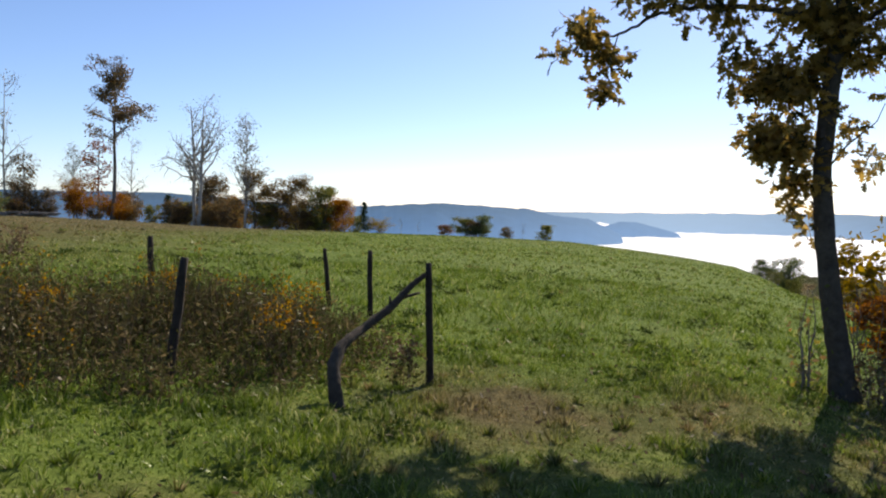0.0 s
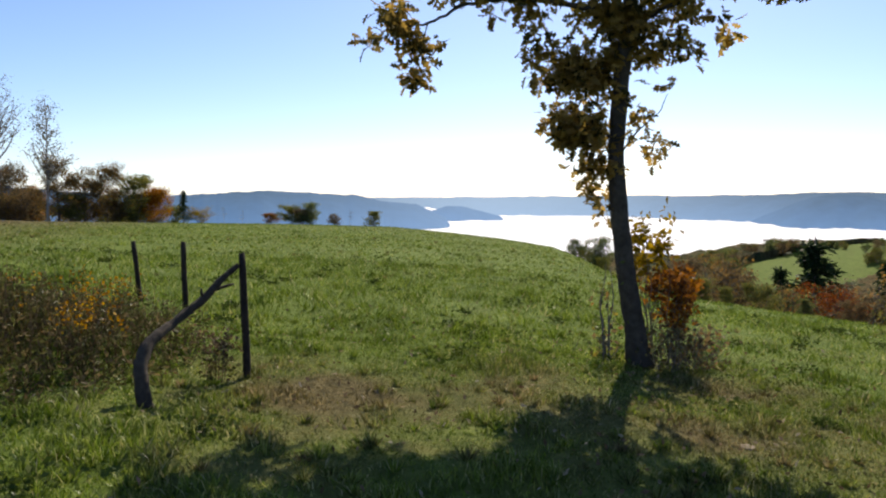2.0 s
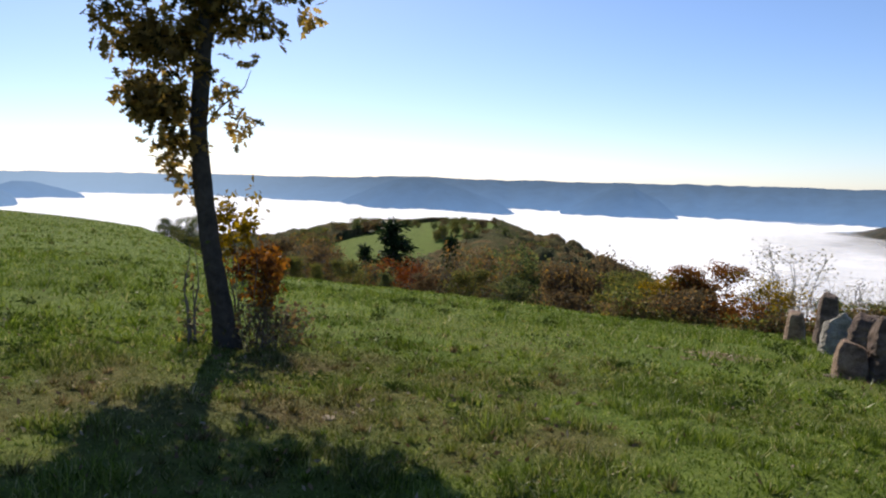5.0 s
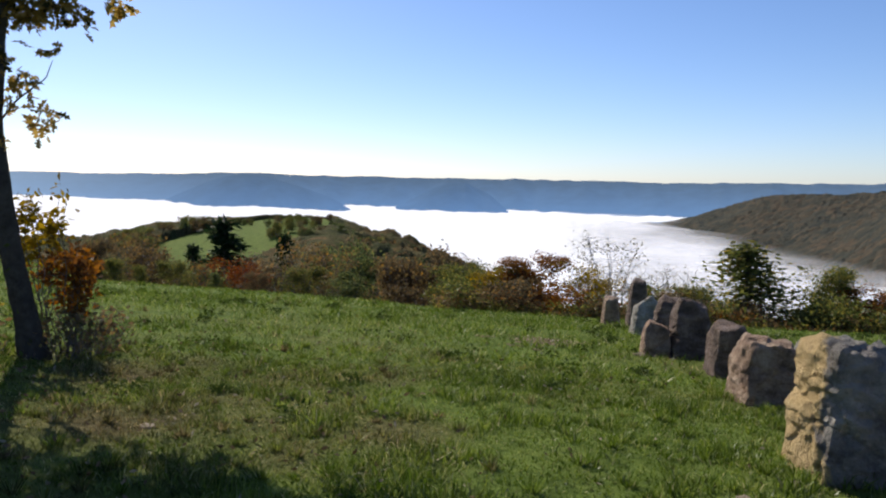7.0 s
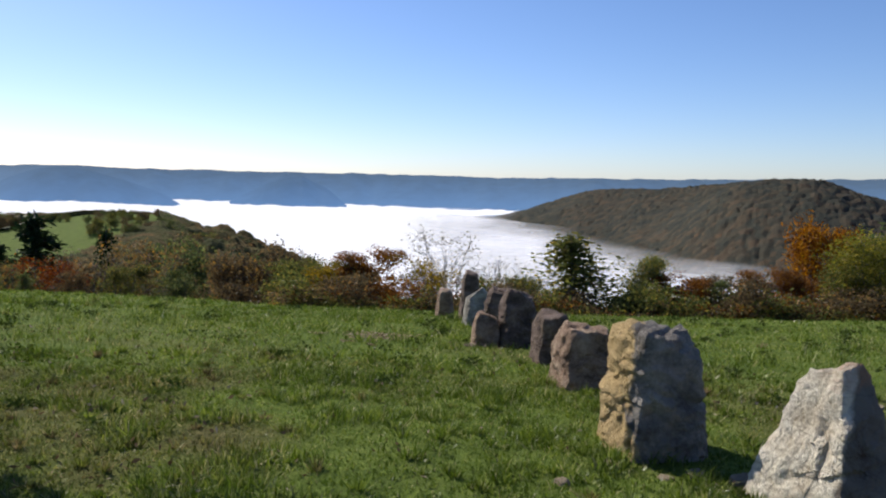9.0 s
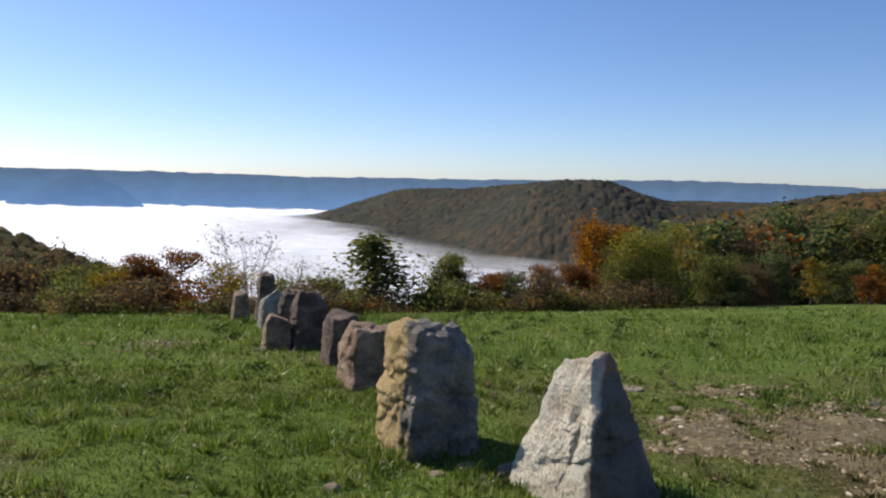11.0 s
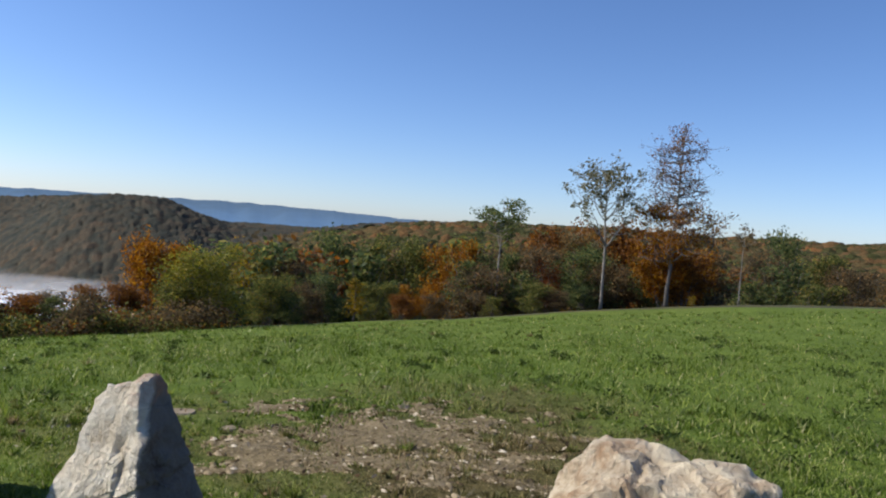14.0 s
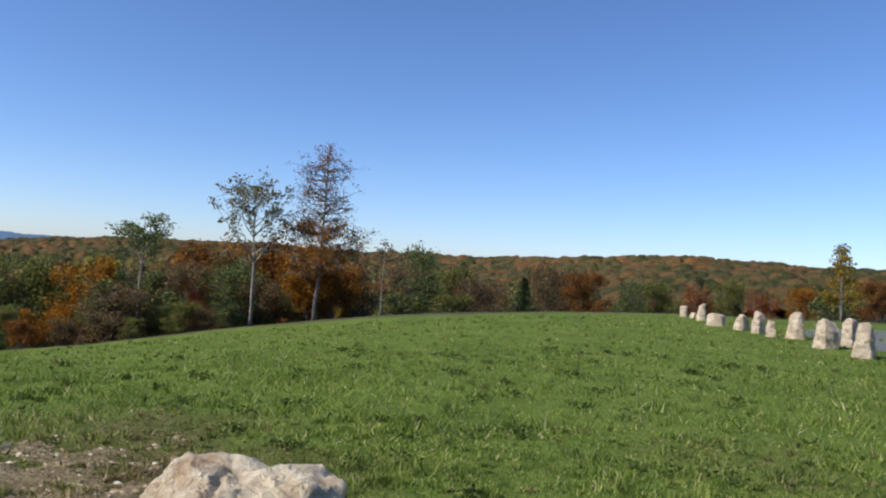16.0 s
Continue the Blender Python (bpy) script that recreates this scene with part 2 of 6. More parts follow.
M_BARK = plain_noise("oak_bark", [(0.3, (0.030, 0.026, 0.022)), (0.7, (0.10, 0.085, 0.07))], 14.0, 0.95, 1.0, 0.03)
M_PALEBARK = plain_noise("pale_bark", [(0.3, (0.22, 0.20, 0.17)), (0.7, (0.50, 0.47, 0.42))], 3.0, 0.9, 0.4, 0.02)
M_MIDBARK = plain_noise("mid_grey_bark", [(0.3, (0.13, 0.115, 0.095)), (0.7, (0.33, 0.30, 0.26))], 3.5, 0.9, 0.4, 0.02)
M_GREYBARK = plain_noise("grey_bark", [(0.3, (0.08, 0.07, 0.06)), (0.7, (0.20, 0.18, 0.155))], 4.0, 0.9, 0.5, 0.02)
M_POST = plain_noise("post_wood", [(0.3, (0.012, 0.010, 0.009)), (0.7, (0.055, 0.042, 0.034))], 18.0, 0.9, 0.8, 0.01)
M_LOG = plain_noise("log_bark", [(0.3, (0.022, 0.018, 0.015)), (0.7, (0.085, 0.068, 0.052))], 16.0, 0.95, 1.0, 0.02)
M_DIRT = plain_noise("bare_dirt", [(0.3, (0.060, 0.044, 0.020)), (0.5, (0.17, 0.13, 0.066)), (0.7, (0.34, 0.27, 0.155))], 16.0, 0.95, 1.0, 0.05)
M_ASPHALT = plain_noise("asphalt", [(0.3, (0.10, 0.10, 0.105)), (0.7, (0.17, 0.17, 0.175))], 20.0, 0.95, 0.4, 0.01)
M_GRAVEL = leaf_material("gravel_chips", [(0.0, (0.06, 0.042, 0.02)), (0.55, (0.18, 0.14, 0.078)), (0.9, (0.36, 0.29, 0.185)), (1.0, (0.58, 0.51, 0.38))], 0.0)
M_STONE = plain_noise("flat_stone", [(0.3, (0.13, 0.10, 0.064)), (0.7, (0.34, 0.275, 0.19))], 8.0, 0.9, 0.7, 0.02)
M_FOG = fog_material()
# crown tints greyed and blued, so the colours carry the hill's haze
M_HILL = forest_material("autumn_forest", [(0.0, (0.040, 0.046, 0.042)), (0.3, (0.056, 0.060, 0.048)), (0.55, (0.074, 0.068, 0.050)), (0.78, (0.094, 0.076, 0.052)), (0.95, (0.112, 0.084, 0.056)), (1.0, (0.15, 0.092, 0.05))])
M_HILLNEAR = forest_material("autumn_forest_warm", [(0.0, (0.0385, 0.044, 0.0198)), (0.3, (0.066, 0.0682, 0.0242)), (0.5, (0.0968, 0.0814, 0.0352)), (0.68, (0.138, 0.088, 0.0374)), (0.84, (0.182, 0.0968, 0.0374)), (0.95, (0.209, 0.099, 0.033)), (1.0, (0.176, 0.138, 0.044))])
M_KNOLL = forest_material("knoll_woods", [(0.0, (0.06, 0.065, 0.03)), (0.35, (0.09, 0.095, 0.035)), (0.6, (0.13, 0.11, 0.045)), (0.85, (0.17, 0.12, 0.05)), (1.0, (0.24, 0.12, 0.045))])
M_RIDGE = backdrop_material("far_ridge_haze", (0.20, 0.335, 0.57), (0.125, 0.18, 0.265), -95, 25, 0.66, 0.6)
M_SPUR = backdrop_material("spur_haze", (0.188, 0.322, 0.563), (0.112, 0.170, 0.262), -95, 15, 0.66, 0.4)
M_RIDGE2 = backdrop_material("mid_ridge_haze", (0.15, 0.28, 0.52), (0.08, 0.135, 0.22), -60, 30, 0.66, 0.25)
OAK = [(0.0, (0.050, 0.046, 0.019)), (0.3, (0.105, 0.084, 0.030)), (0.55, (0.17, 0.122, 0.042)), (0.8, (0.25, 0.172, 0.058)), (1.0, (0.38, 0.27, 0.095))]
M_OAKLEAF = leaf_material("oak_leaves", OAK, 0.55, "both")
M_ORANGE = leaf_material("orange_leaves", [(0.0, (0.1, 0.045, 0.014)), (0.4, (0.21, 0.085, 0.018)), (0.75, (0.31, 0.135, 0.022)), (1.0, (0.4, 0.23, 0.035))], 0.45)
M_RED = leaf_material("red_leaves", [(0.0, (0.09, 0.03, 0.018)), (0.5, (0.19, 0.058, 0.025)), (1.0, (0.30, 0.11, 0.03))], 0.35)
M_YELLOW = leaf_material("yellow_leaves", [(0.0, (0.10, 0.078, 0.018)), (0.5, (0.21, 0.145, 0.022)), (1.0, (0.36, 0.25, 0.035))], 0.45)
M_LGREEN = leaf_material("green_leaves", [(0.0, (0.045, 0.065, 0.030)), (0.5, (0.094, 0.119, 0.045)), (0.85, (0.163, 0.175, 0.062)), (1.0, (0.275, 0.237, 0.075))], 0.45)
M_OLIVE = leaf_material("olive_leaves", [(0.0, (0.060, 0.074, 0.026)), (0.5, (0.118, 0.130, 0.041)), (0.85, (0.192, 0.180, 0.053)), (1.0, (0.324, 0.240, 0.066))], 0.45)
M_YGREEN = leaf_material("yellow_green_leaves", [(0.0, (0.09, 0.10, 0.022)), (0.5, (0.175, 0.175, 0.038)), (0.85, (0.26, 0.23, 0.05)), (1.0, (0.36, 0.27, 0.06))], 0.45)
M_BROWN = leaf_material("brown_leaves", [(0.0, (0.061, 0.052, 0.032)), (0.5, (0.120, 0.094, 0.054)), (0.85, (0.183, 0.128, 0.063)), (1.0, (0.293, 0.171, 0.067))], 0.42)
M_RUSSET = leaf_material("russet_leaves", [(0.0, (0.072, 0.042, 0.0216)), (0.5, (0.168, 0.078, 0.03)), (1.0, (0.288, 0.132, 0.036))], 0.45)
M_FADED = leaf_material("faded_red_leaves", [(0.0, (0.10, 0.062, 0.05)), (0.5, (0.19, 0.115, 0.08)), (1.0, (0.31, 0.19, 0.12))], 0.4)
M_PINE = leaf_material("pine_needles", [(0.0, (0.014, 0.028, 0.012)), (0.6, (0.03, 0.05, 0.018)), (1.0, (0.05, 0.065, 0.025))], 0.25)
M_PALELEAF = leaf_material("pale_leaves", [(0.0, (0.09, 0.09, 0.05)), (0.6, (0.18, 0.165, 0.09)), (1.0, (0.32, 0.28, 0.17))], 0.35)
M_WEED = leaf_material("weed_leaves", [(0.0, (0.045, 0.048, 0.018)), (0.4, (0.085, 0.085, 0.03)), (0.7, (0.115, 0.088, 0.045)), (1.0, (0.21, 0.16, 0.085))], 0.3)
M_DRYWEED = leaf_material("dry_weed", [(0.0, (0.08, 0.055, 0.033)), (0.5, (0.16, 0.112, 0.066)), (1.0, (0.28, 0.21, 0.125))], 0.25)
M_FLOWER = leaf_material("goldenrod_flowers", [(0.0, (0.16, 0.075, 0.015)), (0.5, (0.30, 0.15, 0.018)), (1.0, (0.48, 0.30, 0.03))], 0.35)
M_OAKBROWN = leaf_material("tan_leaves", [(0.0, (0.075, 0.06, 0.032)), (0.5, (0.15, 0.11, 0.05)), (0.85, (0.22, 0.14, 0.055)), (1.0, (0.30, 0.17, 0.05))], 0.45)
M_LITTER = leaf_material("leaf_litter", [(0.0, (0.09, 0.06, 0.035)), (0.6, (0.20, 0.14, 0.085)), (1.0, (0.42, 0.36, 0.27))], 0.15)
M_RK_PALE = rock_material("white_sandstone", [(0.28, (0.22, 0.14, 0.075)), (0.42, (0.52, 0.41, 0.275)), (0.58, (0.73, 0.635, 0.46)), (0.8, (0.84, 0.77, 0.61))], (0.35, 0.20, 0.095), 0.49)
# real ochre, kept to the sunlit flank; the grey is darkened to carry shade
M_RK_TAN = rock_material("ochre_sandstone", [(0.3, (0.106, 0.092, 0.079)), (0.5, (0.224, 0.202, 0.176)), (0.75, (0.370, 0.334, 0.282))], (0.55, 0.385, 0.155), 0.52, 3.0, 1.9)
# the dark second colour is shade painted on the side away from the sun
M_RK_SHADED = rock_material("white_and_slate_sandstone", [(0.28, (0.234, 0.162, 0.099)), (0.40, (0.558, 0.477, 0.351)), (0.56, (0.720, 0.648, 0.513)), (0.8, (0.774, 0.720, 0.612))], (0.075, 0.058, 0.052), 0.53, 3.0, -4.0, -0.04, (0.78, (0.38, 0.20, 0.11)))
M_RK_BROWN = rock_material("brown_sandstone", [(0.3, (0.13, 0.085, 0.055)), (0.5, (0.29, 0.195, 0.13)), (0.75, (0.48, 0.36, 0.25))], (0.30, 0.15, 0.075), 0.58)
M_RK_GREY = rock_material("grey_sandstone", [(0.3, (0.16, 0.14, 0.115)), (0.5, (0.32, 0.29, 0.245)), (0.75, (0.48, 0.44, 0.38))], (0.27, 0.20, 0.13), 0.62)
M_RK_DARK = rock_material("dark_brown_sandstone", [(0.3, (0.06, 0.042, 0.032)), (0.5, (0.14, 0.098, 0.074)), (0.75, (0.27, 0.20, 0.155))], (0.22, 0.12, 0.07), 0.60)
M_RK_CREAM = rock_material("cream_limestone", [(0.3, (0.26, 0.19, 0.12)), (0.5, (0.46, 0.37, 0.26)), (0.75, (0.62, 0.52, 0.39))], (0.42, 0.27, 0.14), 0.62)


# ---- the lie of the land ----
def val_noise(x, y, seed=0):
    """Smooth value noise, about 0 to 1, for arrays."""
    xi, yi = np.floor(x).astype(np.int64), np.floor(y).astype(np.int64)
    fx, fy = x - xi, y - yi
    fx, fy = fx * fx * (3 - 2 * fx), fy * fy * (3 - 2 * fy)

    def h(a, b):
        return cell_hash(a, b, seed)
    return (h(xi, yi) * (1 - fx) + h(xi + 1, yi) * fx) * (1 - fy) + (h(xi, yi + 1) * (1 - fx) + h(xi + 1, yi + 1) * fx) * fy


def cell_hash(a, b, seed):
    n = (a * 73856093) ^ (b * 19349663) ^ (seed * 83492791 + 1013)
    n = (n ^ (n >> 13)) * 1274126177 & 0x7FFFFFFF
    n = (n ^ (n >> 15)) * 668265263 & 0x7FFFFFFF
    return ((n ^ (n >> 16)) & 0xFFFFF) / 0xFFFFF


# bearing, distance of the meadow's rim and its height there
RIM = np.array([
    (-180, 60, 0.2), (-90, 80, 0.6), (-45, 92, 0.4), (-27, 92, 0.1), (-20, 92, -0.2), (-12.6, 90, -0.85), (-4.5, 88, -0.97),
    (3.8, 84, -0.98), (12, 78, -1.14), (20, 68, -1.84), (24, 58, -2.0), (27.5, 44, -2.36), (33.4, 36, -2.95), (40, 31, -2.66),
    (47, 28, -2.55), (58, 25, -2.57), (68, 23.5, -2.45), (80, 23.5, -2.45), (94, 25, -2.40), (106, 28, -2.34), (117, 30, -2.05),
    (127, 31, -1.38), (135, 31, -0.83), (141, 31, -0.45), (149, 33, -0.14), (157, 38, -0.03), (165, 40, 0.05), (180, 60, 0.2)])
# bearing, elevation of the skyline, distance of the crest
HILL_A = np.array([(66, -6.5, 2300), (70, -3.6, 2250), (72.7, -2.85, 2150), (75.3, -2.0, 2000), (79, -0.95, 1800), (83, -0.4, 1600), (86, -0.15, 1480), (90.5, 0.37, 1350),
                   (94.6, 0.29, 1250), (99.7, -0.9, 1150), (103, -1.1, 1100), (110, -0.9, 1050), (116, -2, 1000)])
HILL_B = np.array([(92, -9, 760), (98, -4, 740), (103, -1.5, 720), (107, -0.4, 700), (111.5, 0.25, 690), (117, 0.72, 670), (124, 1.0, 650), (137, 1.08, 620),
                   (145, 1.35, 600), (154, 2.0, 580), (157.5, 2.25, 570), (161, 2.05, 570), (170, 1.95, 560), (190, 1.9, 560), (210, 1.0, 560)])
KNOLL = np.array([(22, -6.5, 270), (28, -3.6, 270), (32.5, -3.6, 265), (36.6, -3.0, 260), (40.7, -2.6, 255), (44.7, -2.42, 250), (49, -2.5, 245), (51.2, -3.1, 240),
                  (53.7, -3.85, 230), (58, -5.4, 215), (60.4, -6.4, 205), (66, -9.5, 190)])
EYE_Z, FLOOR = 1.53, -125.0


def smooth(u):
    u = np.clip(u, 0, 1)
    return u * u * (3 - 2 * u)


def rim(az):
    return np.interp(az, RIM[:, 0], RIM[:, 1]), np.interp(az, RIM[:, 0], RIM[:, 2])


def hill_height(az, r, table, foot, foot_z, tall, back=0.5, relief=0.0):
    """A hill whose crest follows the table; NaN-free, far below ground where there is none."""
    a = np.where(az < -150, az + 360, az)
    el, rc = np.interp(a, table[:, 0], table[:, 1]), np.interp(a, table[:, 0], table[:, 2])
    zc = EYE_Z + rc * np.tan(np.radians(el)) - tall
    u = (r - rc * foot) / (rc * (1 - foot))
    front = foot_z + (zc - foot_z) * np.sin(np.clip(u, 0, 1) * np.pi / 2) ** 1.15
    x, y = r * np.sin(np.radians(az)), r * np.cos(np.radians(az))
    folds = (val_noise(x / 330, y / 210, 7) - 0.5) * 1.0 + (val_noise(x / 130, y / 90, 8) - 0.5) * 0.35
    front = front + folds * relief * np.sin(np.clip(u * 0.97, 0, 1) * np.pi) ** 0.8
    rear = zc - np.clip(r - rc, 0, None) * back * np.clip((r - rc) / (0.3 * rc), 0, 1)
    z = np.where(r < rc, np.where(u > 0, front, foot_z - (rc * foot - r) * 0.2), rear)
    inside = (a > table[0, 0]) & (a < table[-1, 0])
    return np.where(inside, z, -1e4)


def ground_z(x, y):
    x, y = np.asarray(x, float), np.asarray(y, float)
    r, az = np.hypot(x, y), np.degrees(np.arctan2(x, y))
    D, zD = rim(az)
    s = -0.058 * np.sin(np.radians(az)) + 0.012 * np.cos(np.radians(az))
    q = r / D
    field = s * r + (zD - s * D) * q * q
    over = np.clip(r - D, 0, None)
    drop = np.interp(az, [-180, -60, -30, 10, 28, 60, 95, 115, 135, 165, 180], [0.02, 0.03, 0.08, 0.2, 0.27, 0.32, 0.26, 0.16, 0.12, 0.05, 0.02])
    slope_end = s + 2 * (zD - s * D) / D
    ease = smooth(over / 18)
    low = np.interp(az, [-180, -60, 0, 20, 90, 100, 180], [-40, -40, -60, FLOOR, FLOOR, -40, -30])
    outer = np.maximum(zD + np.minimum(slope_end, 0.0) * over * (1 - ease) - drop * over * ease, low)
    z = np.where(r <= D, field, outer)
    far = np.max(r) > 100
    z = z if not far else np.where(r > D * 1.02, np.maximum(z, np.maximum(hill_height(az, r, KNOLL, 0.48, -24, np.interp(az, [33, 37, 42, 46, 49, 52], [6.0, 3.5, 2.4, 1.3, 1.3, 6.5]), 0.45), np.maximum(
        hill_height(az, r, HILL_A, 0.48, FLOOR, 10, 0.5, 56.0), hill_height(az, r, HILL_B, 0.3, -34, 10.5, 0.3, 14.0)))), z)
    near = np.clip(1 - r / 60, 0, 1)
    z = z + near * ((val_noise(x * 0.9, y * 0.9, 3) - 0.5) * 0.07 + (val_noise(x * 3.1, y * 3.1, 4) - 0.5) * 0.05)
    return z


def in_dirt(x, y):
    """How bare the ground is: over 0.1 in the stony patches."""
    a = 1.15 - np.hypot((x - 7.15) / 1.75, (y + 3.0) / 1.8)
    b = 0.68 - np.hypot((x - 4.9) / 0.8, (y + 2.7) / 0.9)
    c = 0.98 - np.hypot((x - 10.9) / 0.8, (y - 5.1) / 0.9)
    n = (val_noise(x * 1.7, y * 1.7, 91) - 0.6) * 1.0 + (val_noise(x * 5, y * 5, 92) - 0.55) * 0.9 + (val_noise(x * 13, y * 13, 90) - 0.5) * 0.5
    return np.maximum.reduce([a, b, c]) + n


def dryness(x, y):
    """0 where the turf is lush, 1 where it is hay-dry or worn."""
    def spot(cx, cy, sx, sy, k):
        return k * np.exp(-((x - cx) / sx) ** 2 - ((y - cy) / sy) ** 2)
    n = (val_noise(x * 0.35, y * 0.35, 101) - 0.5) * 0.5 + (val_noise(x * 1.1, y * 1.1, 102) - 0.5) * 0.55 + (val_noise(x * 3.3, y * 3.3, 103) - 0.5) * 0.4
    fade = np.clip(1.25 - np.hypot(x, y) / 16, 0.25, 1)
    d = 0.17 * fade + n * fade + spot(1.2, 4.4, 3.0, 1.8, 0.12) + spot(1.0, 5.9, 2.0, 1.3, 0.42) + spot(4.8, 6.4, 1.6, 1.3, 0.35) + spot(8.7, -5.2, 2.0, 1.6, 0.4) + spot(7.2, -3.0, 2.8, 2.6, 0.45) + spot(5.6, -4.4, 1.6, 1.3, 0.35) + spot(5.0, 3.4, 1.0, 1.0, 0.2) + spot(3.45, 4.75, 0.5, 0.45, 0.55) + spot(0.75, 5.85, 0.5, 0.4, 0.5) + spot(4.7, 3.0, 0.7, 0.5, 0.35) + spot(5.6, 5.0, 0.8, 0.5, 0.3)
    d = d - spot(-1.5, 4.6, 2.0, 1.0, 0.3) - spot(5.2, 1.6, 1.8, 1.6, 0.3) - spot(3, 14, 6, 6, 0.25) - spot(9, -9, 5, 4, 0.25)
    hay = np.clip((-(x + 2.5)) * 0.10, 0, 1) * np.clip((y - 8.5) * 0.10, 0, 1) * 0.75
    crest = np.clip((y - 34) / 40, 0, 1) * 0.25 * (np.abs(x) < 30)
    return np.clip(d + hay + crest, 0, 1)


def gz(x, y):
    return float(ground_z(np.array([x]), np.array([y]))[0])


def at_bearing(az, r):
    a = radians(az)
    return r * math.sin(a), r * math.cos(a)


# ---- mesh helpers ----
def soup(name, verts, quads=None, tris=None, smooth_shade=False):
    """A mesh from vertex and face arrays."""
    me = bpy.data.meshes.new(name)
    quads = np.zeros((0, 4), int) if quads is None else np.asarray(quads, int).reshape(-1, 4)
    tris = np.zeros((0, 3), int) if tris is None else np.asarray(tris, int).reshape(-1, 3)
    me.vertices.add(len(verts))
    me.vertices.foreach_set("co", np.asarray(verts, np.float32).ravel())
    loops = np.concatenate([quads.ravel(), tris.ravel()])
    me.loops.add(len(loops))
    me.loops.foreach_set("vertex_index", loops.astype(np.int32))
    me.polygons.add(len(quads) + len(tris))
    starts = np.concatenate([np.arange(len(quads)) * 4, len(quads) * 4 + np.arange(len(tris)) * 3])
    me.polygons.foreach_set("loop_start", starts.astype(np.int32))
    if smooth_shade:
        me.polygons.foreach_set("use_smooth", np.ones(len(starts), bool))
    me.update(calc_edges=True)
    me.validate()
    return me


def mesh_thing(name, me, material, parent=None, label=""):
    ob = new(name, me)
    if material:
        me.materials.append(material)
    ob.parent = parent
    return tagged(ob, label)


class Soup:
    """Collects tubes and leaves into one mesh."""

    def __init__(self):
        self.v, self.q, self.t, self.n = [], [], [], 0

    def add(self, v, q=None, t=None):
        v = np.asarray(v, float)
        self.v.append(v)
        if q is not None and len(q):
            self.q.append(np.asarray(q, int).reshape(-1, 4) + self.n)
        if t is not None and len(t):
            self.t.append(np.asarray(t, int).reshape(-1, 3) + self.n)
        self.n += len(v)

    def tube(self, pts, rad, sides=7, cap=True, wobble=0.0):
        pts = np.asarray(pts, float)
        rad = np.broadcast_to(np.asarray(rad, float), (len(pts),))
        tan = np.gradient(pts, axis=0)
        tan /= np.linalg.norm(tan, axis=1)[:, None] + 1e-9
        ref = np.where(np.abs(tan[:, 2:3]) < 0.9, np.array([[0, 0, 1.0]]), np.array([[1.0, 0, 0]]))
        u = np.cross(tan, ref)
        u /= np.linalg.norm(u, axis=1)[:, None] + 1e-9
        w = np.cross(tan, u)
        for i in range(1, len(pts)):
            u[i] = u[i - 1] - tan[i] * np.dot(u[i - 1], tan[i])
            u[i] /= np.linalg.norm(u[i]) + 1e-9
            w[i] = np.cross(tan[i], u[i])
        a = np.arange(sides) / sides * 2 * np.pi
        rr = rad[:, None] * (1 + wobble * (np.random.rand(len(pts), sides) - 0.5) * 2)
        ring = pts[:, None] + rr[..., None] * (np.cos(a)[None, :, None] * u[:, None] + np.sin(a)[None, :, None] * w[:, None])
        n = len(pts)
        i, j = np.meshgrid(np.arange(n - 1), np.arange(sides), indexing="ij")
        j2 = (j + 1) % sides
        q = np.stack([i * sides + j, i * sides + j2, (i + 1) * sides + j2, (i + 1) * sides + j], -1).reshape(-1, 4)
        v = ring.reshape(-1, 3)
        t = []
        if cap:
            v = np.concatenate([v, pts[:1], pts[-1:]])
            for k in range(sides):
                k2 = (k + 1) % sides
                t += [(n * sides, k2, k), (n * sides + 1, (n - 1) * sides + k, (n - 1) * sides + k2)]
        self.add(v, q, t)

    def leaves(self, pos, size, droop=0.3, slim=0.5, up=0.0):
        """Folded leaf blades at the given places, turned at random."""
        m = len(pos)
        d = np.random.normal(size=(m, 3))
        d[:, 2] = d[:, 2] * 0.7 - droop + up
        d /= np.linalg.norm(d, axis=1)[:, None]
        s = np.cross(d, np.random.normal(size=(m, 3)))
        s /= np.linalg.norm(s, axis=1)[:, None] + 1e-9
        nrm = np.cross(d, s)
        L = (np.asarray(size) * (0.65 + 0.7 * np.random.rand(m)))[:, None]
        p = np.asarray(pos)
        v = np.stack([p, p + d * L * 0.5 + s * L * slim * 0.5 + nrm * L * 0.08, p + d * L, p + d * L * 0.5 - s * L * slim * 0.5 + nrm * L * 0.08], 1)
        self.add(v.reshape(-1, 3), np.arange(m * 4).reshape(m, 4))

    def mesh(self, name, smooth_shade=False):
        return soup(name, np.concatenate(self.v), np.concatenate(self.q) if self.q else None, np.concatenate(self.t) if self.t else None, smooth_shade)


def part(name, bm, material, parent, label=""):
    ob = mesh_thing(name, bm.mesh(name, False), material, parent, label)
    return ob


def empty(name, label, category, group="", kind=""):
    return tagged(new(name), label, category, group, kind)


def wander(a, b, n, amount):
    """A slightly crooked line from a to b."""
    a, b = np.asarray(a, float), np.asarray(b, float)
    u = np.linspace(0, 1, n)[:, None]
    off = np.cumsum(np.random.normal(size=(n, 3)) * amount / n ** 0.5, axis=0)
    off -= off[0] + (off[-1] - off[0]) * u
    return a + (b - a) * u + off


